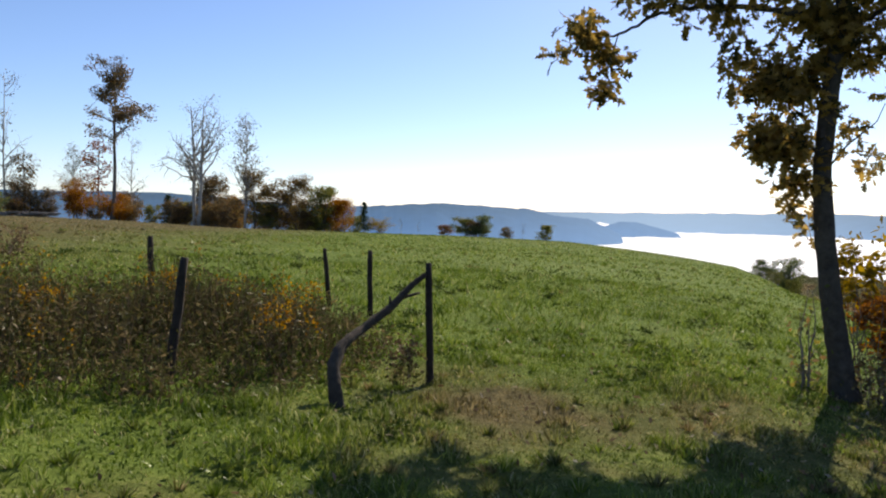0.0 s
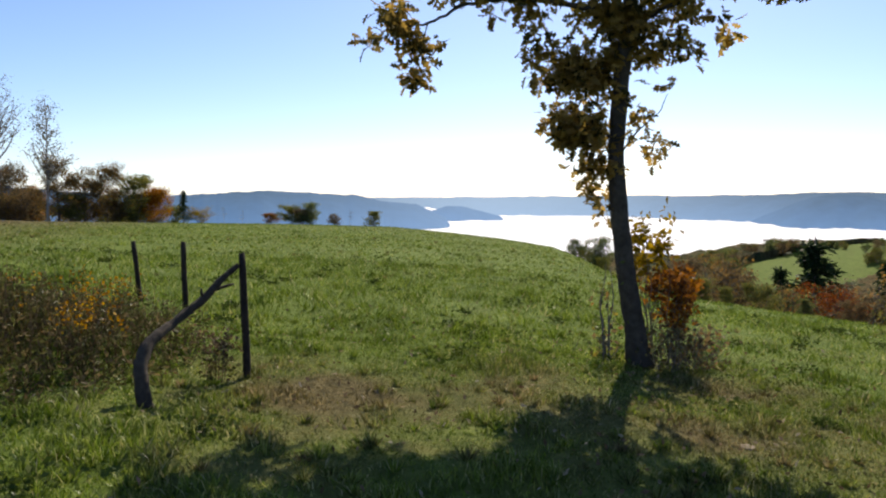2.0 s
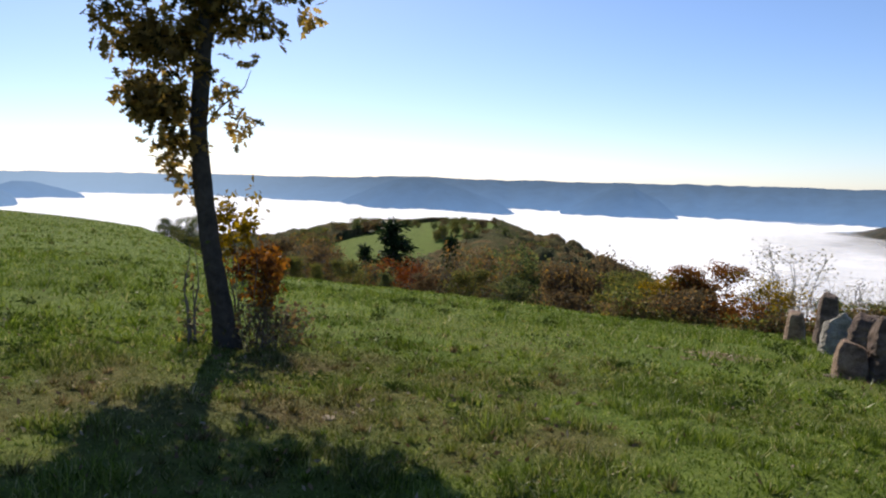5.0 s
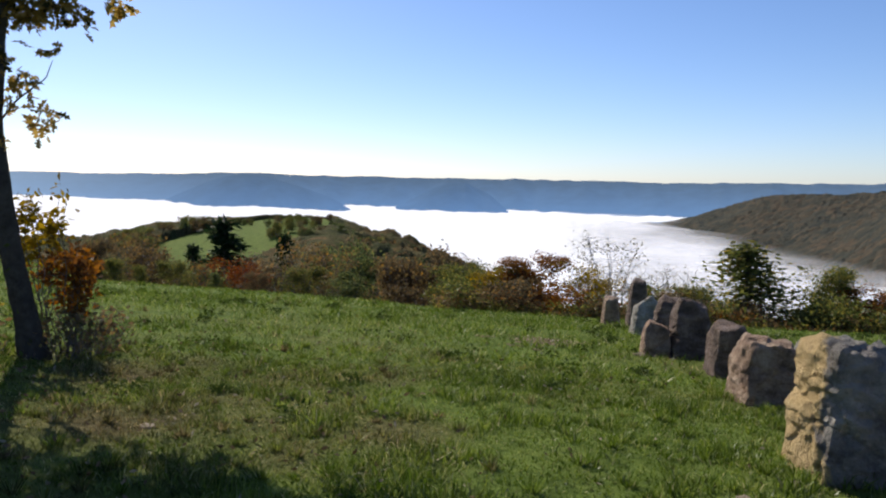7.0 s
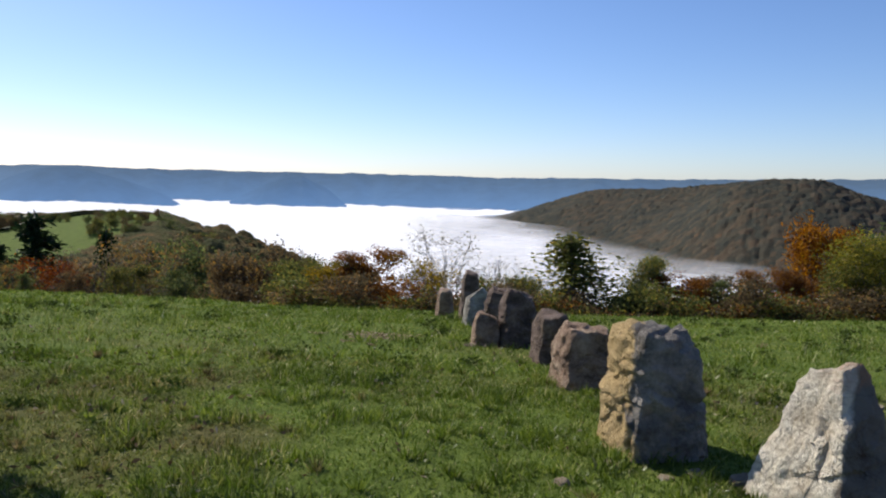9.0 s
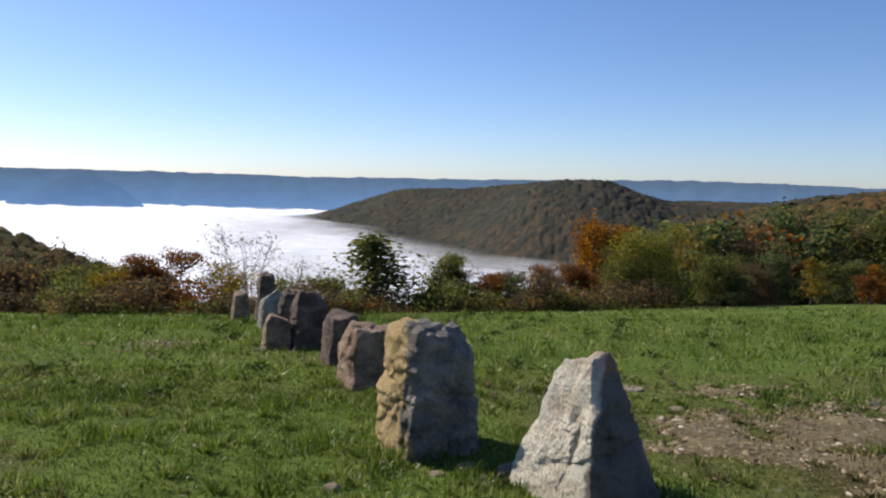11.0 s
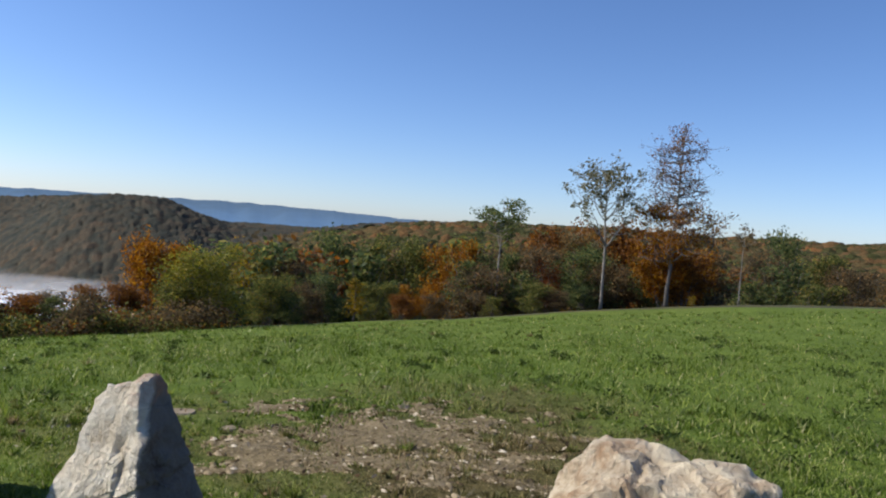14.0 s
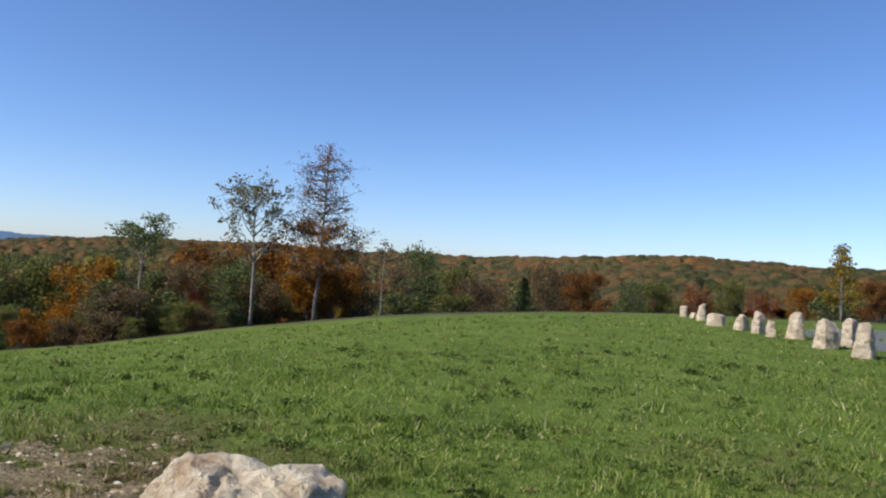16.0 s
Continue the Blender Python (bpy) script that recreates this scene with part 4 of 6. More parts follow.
NORTH_WOOD = [
    ("bare", -40.0, 80.7, 15.2, 1.0), ("sparse_brown", -38.4, 81.4, 7.1, 1.0), ("sparse_pale", -35.1, 85.1, 8.3, 1.0), ("sparse_red", -33.9, 88.8, 10.1, 1.0),
    ("orange", -33.1, 81.6, 4.3, 1.0), ("tall_oak", -29.5, 80.8, 18.8, 1.0), ("bare", -29.6, 87.1, 9.9, 1.0), ("brown", -38.9, 81.2, 4.1, 1.0),
    ("brown", -36.5, 81.2, 3.3, 1.0), ("orange", -29.3, 82.0, 2.9, 1.0), ("pine", -27.8, 94.0, 4.3, 1.0), ("olive", -27.7, 87.8, 2.2, 1.0),
    ("olive", -24.2, 88.8, 2.8, 1.0), ("birch", -21.1, 81.3, 13.9, 1.0), ("brown", -21.1, 87.5, 6.1, 1.0), ("orange", -19.7, 89.9, 3.8, 1.0),
    ("sparse_pale", -16.4, 82.4, 12.4, 1.0), ("brown_tree", -15.6, 83.6, 6.3, 1.0), ("brown_tree", -13.5, 84.9, 6.1, 1.0), ("brown_tree", -11.6, 86.2, 5.9, 1.0),
    ("olive", -9.1, 86.5, 5.2, 1.0), ("orange", -6.6, 86.8, 3.9, 1.0), ("pine", -4.0, 83.9, 3.6, 1.0), ("orange", -8.4, 88.6, 3.4, 1.0),
    ("olive", -14.1, 82.8, 2.9, 1.0), ("brown", -10.5, 85.4, 2.4, 1.0), ("yellow", -2.5, 85.0, 1.8, 1.5), ("bare", -0.0, 85.0, 1.9, 1.0),
    ("bare", 1.9, 85.0, 1.5, 1.0), ("redbrown", 4.9, 83.9, 1.2, 1.5), ("olive", 6.8, 81.7, 2.0, 1.25), ("green", 8.3, 81.6, 2.3, 1.3),
    ("brown", 7.8, 81.7, 1.7, 1.4), ("brown", 11.2, 81.3, 1.2, 1.4), ("bare", 12.8, 81.0, 1.7, 1.0), ("olive", 14.5, 76.7, 1.6, 1.4),
]
EAST_BRUSH = [
    ("green", 25.2, 52.3, 1.8, 1.0), ("green", 23.7, 46.3, 2.2, 1.0), ("olive", 22.3, 44.8, 0.8, 1.0), ("olive", 20.9, 39.9, 0.8, 1.0),
    ("brown", 22.1, 33.4, 2.2, 1.0), ("twiggy", 25.5, 36.0, 3.6, 1.1), ("brown", 28.8, 38.5, 4.4, 1.0), ("olive", 21.6, 31.4, 1.3, 1.0),
    ("brown", 22.7, 35.5, 1.7, 1.0), ("olive", 23.1, 29.1, 1.4, 1.0), ("twiggy", 28.3, 33.9, 3.2, 1.0), ("pine", 41.2, 46.5, 10.6, 1.7),
    ("pine", 35.1, 42.5, 6.9, 1.0), ("red", 25.9, 28.0, 2.3, 1.1), ("pale", 27.7, 27.7, 3.2, 1.0), ("pine", 44.6, 43.3, 10.3, 0.9),
    ("twiggy", 38.5, 35.2, 7.0, 0.9), ("twiggy", 28.8, 25.0, 3.4, 1.1), ("green", 25.7, 21.0, 1.4, 1.3), ("green", 36.2, 28.7, 5.6, 1.0),
    ("brown", 33.9, 25.1, 4.8, 1.0), ("twiggy", 33.7, 23.7, 4.6, 1.0), ("brown", 34.4, 22.7, 5.4, 1.0), ("olive", 29.1, 18.0, 2.7, 1.0),
    ("green", 27.8, 16.2, 1.8, 1.0), ("brown", 24.4, 25.3, 1.2, 1.0), ("olive", 26.5, 24.7, 1.9, 1.0), ("green", 56.3, 49.9, 11.6, 0.8),
    ("green", 61.5, 51.4, 13.4, 0.8), ("brown", 63.3, 49.2, 13.2, 0.8), ("olive", 21.3, 29.1, 0.9, 1.0), ("green", 23.7, 27.2, 1.0, 1.0),
]
ROCK_BRUSH = [
    ("yellow", 23.8, 13.2, 1.5, 1.0), ("olive", 24.6, 12.7, 1.7, 1.0), ("redbrown", 24.6, 11.7, 2.0, 1.0), ("yellow", 25.3, 10.0, 1.9, 1.0),
    ("spray", 28.3, 10.5, 3.7, 1.1), ("spray", 28.8, 9.1, 2.6, 1.2), ("spray", 27.1, 7.6, 2.1, 1.2), ("conic", 25.6, 5.0, 2.7, 1.85),
    ("olive", 26.4, 6.6, 1.3, 1.4), ("spray", 27.7, 6.6, 1.9, 1.2), ("olive", 26.5, 2.6, 2.0, 1.2), ("green", 26.4, 3.1, 1.2, 1.3),
    ("redbrown", 26.6, 1.5, 1.4, 1.4), ("brown", 27.2, 0.7, 1.4, 1.3), ("green", 26.7, 0.1, 1.2, 1.2), ("redbrown", 28.2, -1.2, 1.6, 1.0),
    ("redbrown", 29.1, -2.1, 1.6, 1.0), ("brown", 27.7, -0.7, 0.5, 1.3), ("orange", 36.5, -3.5, 4.8, 0.8), ("big_olive", 28.4, -4.3, 3.0, 1.35),
    ("olive", 28.0, -3.6, 1.6, 1.2), ("yellow", 38.0, -7.8, 4.3, 0.8), ("olive", 30.0, -6.9, 1.9, 1.0), ("green", 29.3, -7.5, 1.1, 1.2),
    ("brown", 37.4, -10.1, 3.6, 1.0), ("green", 31.3, -9.6, 1.9, 1.2), ("green", 44.5, -14.3, 6.3, 1.0), ("yellow_spire", 30.0, -10.4, 2.0, 1.2),
    ("olive", 32.6, -12.1, 1.7, 1.0), ("olive", 41.5, -16.9, 5.2, 1.0), ("brown", 30.5, -8.7, 1.6, 1.0), ("orange", 38.5, -18.6, 4.6, 0.9),
    ("orange", 31.8, -14.0, 1.4, 1.2), ("redbrown", 30.2, -12.6, 1.1, 1.0), ("brown", 34.3, -18.1, 2.6, 1.3), ("brown", 30.6, -14.2, 1.1, 1.0),
    ("green", 37.1, -21.3, 3.9, 1.0), ("red", 32.5, -21.1, 2.7, 0.5), ("brown_tree", 43.4, -26.3, 5.6, 1.0), ("brown_tree", 41.8, -28.7, 6.1, 1.0),
    ("green", 37.6, -27.7, 4.3, 1.0), ("redbrown", 38.0, -30.5, 5.1, 1.0), ("olive", 31.2, -19.5, 1.4, 1.3), ("green", 30.8, -21.9, 1.3, 1.3),
    ("brown", 32.3, -24.9, 1.8, 1.3), ("olive", 32.1, -17.9, 1.0, 1.2), ("redbrown", 35.6, -30.3, 5.0, 1.0), ("orange", 33.4, -29.8, 4.2, 1.0),
    ("brown", 30.6, -20.4, 1.1, 1.2),
]
SOUTH_WOOD = [
    ("crown_pale", 33.7, -18.85, 6.4, 1.0), ("crown_sparse", 30.1, -22.5, 6.9, 1.0), ("tall_orange", 28.3, -24.8, 9.0, 1.0), ("thin_tree", 25.5, -26.3, 3.6, 1.0),
    ("brown", 38.2, -23.0, 4.0, 1.0), ("brown", 35.8, -23.1, 3.9, 1.0), ("redbrown", 43.3, -30.0, 6.4, 1.0), ("redbrown", 38.0, -30.3, 5.6, 1.0),
    ("green", 32.7, -27.4, 3.1, 1.0), ("brown", 35.5, -33.2, 5.0, 1.0), ("brown", 39.6, -43.3, 5.3, 1.0), ("green", 41.0, -47.4, 6.6, 1.0),
    ("olive", 38.1, -47.2, 5.3, 1.0), ("brown", 35.3, -46.8, 4.1, 1.0), ("pine", 32.6, -48.8, 4.1, 1.0), ("brown", 34.8, -56.8, 5.4, 1.0),
    ("redbrown", 30.4, -54.8, 4.2, 1.0), ("green", 27.0, -54.3, 3.2, 1.0), ("olive", 25.8, -57.1, 3.3, 1.0), ("red", 23.9, -60.1, 3.0, 1.0),
    ("olive", 27.1, -75.9, 4.4, 1.0), ("red", 22.7, -72.1, 3.3, 1.0), ("orange", 20.9, -77.9, 3.8, 1.0), ("yellow_spire", 10.3, -45.4, 4.6, 1.0),
    ("redbrown", 12.8, -69.4, 3.6, 1.0), ("yellow", 25.4, -23.6, 0.5, 0.8), ("orange", 29.9, -26.0, 3.4, 0.9), ("redbrown", 30.1, -27.4, 3.0, 1.0),
    ("green", 36.0, -18.8, 3.1, 1.2), ("green", 33.0, -23.7, 3.0, 1.2), ("brown", 32.2, -24.8, 2.6, 1.2),
]

USED = set()


def plant(kind, x, y, h, wide, sink=0.05):
    ob, h0 = random.choice(PROTO[kind])
    s = h / h0 * random.uniform(0.98, 1.03)
    w = s * wide * (random.uniform(0.95, 1.2) if h < h0 else (h0 / h) ** 0.25)
    m = pose(x, y, gz(x, y) - sink, 0, 0, random.uniform(0, 360)) @ Matrix.Diagonal((w, w, s, 1))
    if ob.name in USED:
        return copy_thing(ob, m @ Matrix.Diagonal([1 / k for k in ob.scale] + [1]))
    USED.add(ob.name)
    ob.matrix_basis = m
    return ob


random.seed(5)
for rows in (NORTH_WOOD, EAST_BRUSH, ROCK_BRUSH, SOUTH_WOOD):
    for kind, x, y, h, wide in rows:
        plant(kind, x, y, h, wide)


WOODS = {}


def fill_wood(az0, az1, r0, r1, count, el_lo, el_hi, kinds, hmin, hmax, wide=1.15):
    """Woods that stand behind the first row of trees, joined by the look of their leaves."""
    for _ in range(count):
        az, r = random.uniform(az0, az1), random.uniform(r0, r1)
        x, y = at_bearing(az, r)
        top = EYE_Z + r * math.tan(radians(random.uniform(el_lo, el_hi)))
        ob, h0 = random.choice(PROTO[random.choice(kinds)])
        s = min(max(top - gz(x, y), hmin), hmax) / h0
        w, turn = s * wide, random.uniform(0, 6.283)
        for child in ob.children:
            me = child.data
            v = np.empty(len(me.vertices) * 3)
            me.vertices.foreach_get("co", v)
            v = v.reshape(-1, 3)
            if child.name.startswith("crown"):
                v = v.reshape(-1, 4, 3)
                v = v[np.random.RandomState(int(x * 7) % 999).permutation(len(v))[:1500]]
                mid = v.mean(1, keepdims=True)
                v = (mid + (v - mid) * 1.75).reshape(-1, 3)
                q, t = np.arange(len(v)).reshape(-1, 4), None
            else:
                q = np.array([p.vertices[:] for p in me.polygons if len(p.vertices) == 4])
                t = np.array([p.vertices[:] for p in me.polygons if len(p.vertices) == 3])
            c, sn = math.cos(turn) * w, math.sin(turn) * w
            v = np.stack([x + v[:, 0] * c - v[:, 1] * sn, y + v[:, 0] * sn + v[:, 1] * c, gz(x, y) - 0.05 + v[:, 2] * s], 1)
            WOODS.setdefault(me.materials[0], Soup()).add(v, q, t)


MIXED = ["brown", "olive", "green", "redbrown", "brown_tree", "green", "olive", "green", "olive", "brown", "olive", "green"]
fill_wood(100, 122, 38, 90, 44, -4.5, -1.8, MIXED, 2.0, 9)
fill_wood(118, 146, 46, 110, 55, -3.0, -0.7, MIXED, 2.5, 11)
fill_wood(143, 176, 60, 150, 40, -2.6, -0.6, MIXED, 2.5, 10)
fill_wood(30, 36, 40, 110, 12, -7.5, -5.0, ["brown", "olive", "green"], 1.0, 5)
fill_wood(36, 50, 38, 80, 34, -8.2, -5.6, ["brown", "olive", "green", "twiggy"], 0.8, 4)
fill_wood(50, 62, 36, 110, 36, -8.2, -5.4, ["brown", "twiggy", "green", "olive", "brown", "green"], 1.5, 6)
fill_wood(33, 37, 205, 240, 40, -4.3, -3.2, ["brown", "olive", "green"], 1.5, 5)
fill_wood(37.5, 43.5, 232, 256, 44, -3.05, -2.6, ["brown", "olive", "green"], 1.5, 4.5)
fill_wood(43.5, 49.5, 250, 262, 26, -2.75, -2.5, ["brown", "olive", "green"], 1.2, 3)
fill_wood(44.5, 52, 196, 236, 40, -4.6, -3.0, ["green", "green", "brown", "olive"], 2.5, 6)
fill_wood(50, 61, 150, 225, 60, -7.5, -3.6, ["green", "olive", "brown", "brown"], 2.5, 6)
fill_wood(60, 97, 26, 31, 26, -9.0, -7.7, ["brown", "olive", "green", "brown", "redbrown", "olive"], 0.5, 1.5)
fill_wood(-31, -12, 84, 105, 30, -0.4, 1.1, ["brown", "twiggy", "orange", "green", "brown"], 1.0, 4.2)
fill_wood(-13, -3, 86, 105, 16, -0.8, 0.6, ["brown", "twiggy", "redbrown", "olive"], 1.0, 3.5)
for look_of, heap in WOODS.items():
    wood = look_of.name.endswith("bark")
    tagged(mesh_thing("wood_stems" if wood else "woods", heap.mesh("woods"), look_of), "grey stems of the woods beyond the meadow" if wood else look_of.name.replace("_", " ") + " of the mixed woods beyond the meadow", "woods", kind="stuff")


def low_brush():
    """Ragged knee-high growth along the rim of the meadow."""
    rng = np.random.RandomState(71)
    np.random.seed(71)
    for leaf, word, seed in ((M_BROWN, "brown", 1), (M_OLIVE, "olive-green", 2), (M_RUSSET, "russet", 3)):
        s = Soup()
        az = rng.uniform(58, 100, 560)
        for a in az:
            rr = rim(np.array([a]))[0][0] * rng.uniform(1.0, 1.16)
            x, y = at_bearing(a, rr)
            grown = float(val_noise(np.array(a * 0.8), np.array(seed * 9.0), 72)) * 1.2 + float(val_noise(np.array(a * 4.0), np.array(seed * 5.0), 73)) * 0.7 - 0.55
            h = max(grown * 0.85, 0.08) * rng.uniform(0.7, 1.3)
            if leaf is M_RUSSET and rng.rand() < 0.86:
                continue
            k = int(30 + 90 * h)
            p = np.stack([x + rng.normal(size=k) * 0.28, y + rng.normal(size=k) * 0.28, np.zeros(k)], 1)
            p[:, 2] = ground_z(p[:, 0], p[:, 1]) + h * rng.rand(k) ** 0.7
            s.leaves(p, np.full(k, 0.11), 0.1)
        tagged(mesh_thing("low_brush", s.mesh("low_brush"), leaf), word + " knee-high growth along the meadow's rim", "brush", kind="stuff")


low_brush()
for kind in PROTO:
    for ob, h0 in PROTO[kind]:
        if ob.name not in USED:
            for o in (*ob.children_recursive, ob):
                bpy.data.objects.remove(o)


# ---- the oak beside the meadow ----
LOBES = [(0.0, 0.015), (0.15, 0.05), (0.27, 0.23), (0.36, 0.07), (0.52, 0.33), (0.62, 0.08), (0.78, 0.24), (0.86, 0.07), (1.0, 0.0)]


def oak_leaf():
    """One lobed oak leaf, a metre long, folded along its rib; it points along x."""
    v, q = [], []
    for u, w in LOBES:
        z = -0.22 * u * u
        v += [(u, w, z + 0.3 * w), (u, 0, z), (u, -w, z + 0.3 * w)]
    for k in range(len(LOBES) - 1):
        b = k * 3
        q += [(b, b + 1, b + 4, b + 3), (b + 1, b + 2, b + 5, b + 4)]
    return np.array(v), np.array(q)


def build_oak():
    oak = empty("oak_tree", "slender oak with bronze autumn leaves in the meadow", "tree")
    bx, by = 4.42, 7.42
    oak.matrix_basis = pose(bx, by, 0)
    zb = gz(bx, by)
    np.random.seed(77)
    random.seed(77)

    def loc(p):
        return np.array(p) - (bx, by, 0)
    trunk = Soup()
    line = [loc(p) for p in [(4.48, 7.40, zb - 0.3), (4.42, 7.42, zb + 0.05), (4.36, 7.42, 0.15), (4.27, 7.42, 0.6), (4.17, 7.42, 1.25), (4.10, 7.42, 2.0), (4.15, 7.40, 2.80), (4.22, 7.37, 3.46), (4.27, 7.40, 4.3), (4.2, 7.5, 5.4), (4.3, 7.6, 6.6)]]
    rad = [0.20, 0.145, 0.112, 0.102, 0.096, 0.088, 0.083, 0.078, 0.066, 0.045, 0.02]
    u = np.linspace(0, len(line) - 1, 48)
    fine = np.stack([np.interp(u, range(len(line)), [p[k] for p in line]) for k in range(3)], 1)
    trunk.tube(fine, np.interp(u, range(len(line)), rad), 14, True, 0.06)
    part("trunk", trunk, M_BARK, oak, "dark furrowed trunk, slightly bent")
    lv, lq = oak_leaf()
    leaf_mesh = soup("leaf", lv, lq)
    leaf_mesh.materials.append(M_OAKLEAF)
    crown = Soup()
    single = [0]

    def cluster(p, scale=1.0, n=14):
        """A whorl of leaves round a twig's end."""
        for _ in range(n):
            d = np.random.normal(size=3)
            d[2] = d[2] * 0.7 - 0.4
            d /= np.linalg.norm(d)
            s = np.cross(d, np.random.normal(size=3))
            s /= np.linalg.norm(s)
            L = random.uniform(0.085, 0.165) * scale
            m = Matrix((Vector(d), Vector(s), Vector(np.cross(d, s)))).transposed().to_4x4()
            m = Matrix.Translation(Vector(p) + Vector(d) * random.uniform(0.0, 0.07) * scale + Vector(np.random.normal(size=3) * 0.035 * scale)) @ m @ Matrix.Scale(L, 4)
            if single[0] < 300:
                single[0] += 1
                ob = new("leaf", leaf_mesh)
                ob.parent, ob.matrix_basis = oak, m
            else:
                mm = np.array(m)
                crown.add(lv @ mm[:3, :3].T + mm[:3, 3], lq)

    def limb(pts, r0, r1, name="limb"):
        s = Soup()
        pts = [loc(p) for p in pts]
        u = np.linspace(0, len(pts) - 1, 5 * len(pts))
        c = np.stack([np.interp(u, range(len(pts)), [p[k] for p in pts]) for k in range(3)], 1)
        c[1:-1] += np.random.normal(size=(len(c) - 2, 3)) * r0 * 0.2
        s.tube(c, np.linspace(r0, r1, len(c)), 7)
        part(name, s, M_BARK, oak)
        return c

    def clump(center, spread, n, scale=1.0, flat=0.7):
        c = loc(center)
        for _ in range(int(n * 1.3)):
            cluster(c + np.random.normal(size=3) * np.array([spread, spread, spread * flat]), scale * random.uniform(0.85, 1.15))
    # the long bough that reaches over the meadow
    limb([(4.22, 7.37, 3.36), (3.9, 7.46, 3.50), (3.22, 7.56, 3.60), (2.7, 7.6, 3.56), (2.44, 7.62, 3.48), (2.08, 7.62, 3.28), (1.85, 7.66, 3.26)], 0.035, 0.008)
    limb([(2.10, 7.62, 3.29), (2.04, 7.63, 3.10), (1.98, 7.65, 2.80)], 0.007, 0.003, "twig")
    for c, sp, n in [((1.68, 7.7, 3.30), 0.13, 8), ((1.85, 7.68, 3.18), 0.10, 4), ((2.03, 7.63, 3.08), 0.085, 5), ((1.97, 7.65, 2.80), 0.075, 5), ((2.35, 7.62, 3.70), 0.14, 5), ((2.9, 7.55, 3.64), 0.13, 6),
                     ((3.08, 7.54, 3.40), 0.12, 6), ((2.65, 7.6, 3.74), 0.16, 4)]:
        clump(c, sp, n)
    limb([(4.18, 7.40, 2.70), (3.95, 7.45, 2.85), (3.55, 7.5, 2.95), (3.2, 7.5, 3.05)], 0.03, 0.006)
    limb([(4.13, 7.42, 2.1), (3.9, 7.46, 2.3), (3.5, 7.52, 2.36)], 0.025, 0.005)
    limb([(4.16, 7.42, 1.7), (4.0, 7.46, 1.85), (3.8, 7.5, 1.85)], 0.012, 0.004)
    for c, sp, n in [((3.72, 7.48, 2.90), 0.15, 24), ((3.45, 7.5, 2.86), 0.11, 8), ((3.95, 7.45, 2.88), 0.12, 9), ((3.2, 7.5, 3.08), 0.11, 4), ((3.62, 7.52, 2.34), 0.14, 20), ((3.82, 7.5, 2.22), 0.14, 16), ((3.98, 7.46, 2.42), 0.12, 7),
                     ((3.92, 7.5, 1.92), 0.11, 7), ((3.98, 7.46, 1.68), 0.08, 4), ((4.06, 7.44, 1.45), 0.06, 2), ((4.32, 7.3, 2.25), 0.10, 3), ((4.42, 7.25, 2.1), 0.09, 2), ((4.4, 7.3, 2.7), 0.06, 1)]:
        clump(c, sp, n)
    limb([(4.15, 7.41, 2.0), (4.3, 7.3, 2.25), (4.5, 7.2, 2.45), (4.55, 7.15, 2.62)], 0.012, 0.003)
    # the crown above
    limb([(4.22, 7.37, 3.3), (4.5, 7.15, 3.5), (5.0, 6.8, 3.7), (5.45, 6.5, 3.6)], 0.03, 0.006)
    for c, sp, n in [((4.0, 7.42, 3.4), 0.17, 22), ((4.35, 7.3, 3.3), 0.17, 22), ((4.5, 7.2, 3.15), 0.13, 8), ((4.6, 7.1, 3.55), 0.18, 10), ((5.45, 6.5, 3.58), 0.1, 4), ((4.2, 7.4, 3.75), 0.28, 18), ((3.6, 7.5, 3.85), 0.25, 10)]:
        clump(c, sp, n)
    for k in range(7):
        b = k * 0.9 + 0.4
        e = (4.25 + math.cos(b) * 1.2, 7.45 + math.sin(b) * 1.2, 4.3 + 0.3 * k)
        limb([(4.24, 7.42, 3.7 + 0.3 * k), ((4.24 + e[0]) / 2, (7.42 + e[1]) / 2, 4.1 + 0.3 * k), e], 0.03, 0.008)
        clump(e, 0.42, 18, 1.5)
        clump(((4.24 + e[0]) / 2, (7.42 + e[1]) / 2, 4.1 + 0.3 * k), 0.32, 9, 1.5)
    for c, sp, n in [((4.9, 6.95, 4.2), 0.2, 12), ((5.3, 6.7, 4.5), 0.25, 14), ((5.6, 7.2, 4.7), 0.3, 14)]:
        clump(c, sp, n, 1.2)
    # the broad head of the tree, high over the meadow
    head = random.Random(9)
    for k in range(30):
        a, u, w = k * 2.4, math.sqrt((k + 0.5) / 30), head.uniform(-1, 1)
        c = np.array((4.75 + 1.75 * u * math.cos(a), 8.1 + 1.8 * u * math.sin(a), 4.95 + 1.1 * w * math.sqrt(1.05 - u * u)))
        c[2] = max(c[2], 1.9 + 0.31 * math.hypot(c[0], c[1]))
        j = (4.24, 7.45, min(3.9 + 0.08 * k, 5.9))
        limb([j, tuple((np.array(j) + c) / 2 + (0, 0, 0.15)), tuple(c)], 0.022, 0.006)
        clump(c, 0.33, 22, 1.7)
    part("crown", crown, M_OAKLEAF, oak, "bronze and gold lobed leaves")["kind"] = "stuff"
    return oak


build_oak()


def sapling(x, y, h, label, leaf, count, size, seed, spread=0.28, stems=5, bare=0.0):
    ob = empty("sapling", label, "sapling")
    ob.matrix_basis = pose(x, y, gz(x, y))
    w, e = grow(h, stems, spread, 4, seed, 0.022, 0.2, 0.05, 2, 0.9)
    part("stem", w, M_GREYBARK, ob)
    part("foliage", leafy(e[e[:, 2] >= h * bare], count, size, 0.09, 0.9, seed), leaf, ob)["kind"] = "stuff"
    return ob


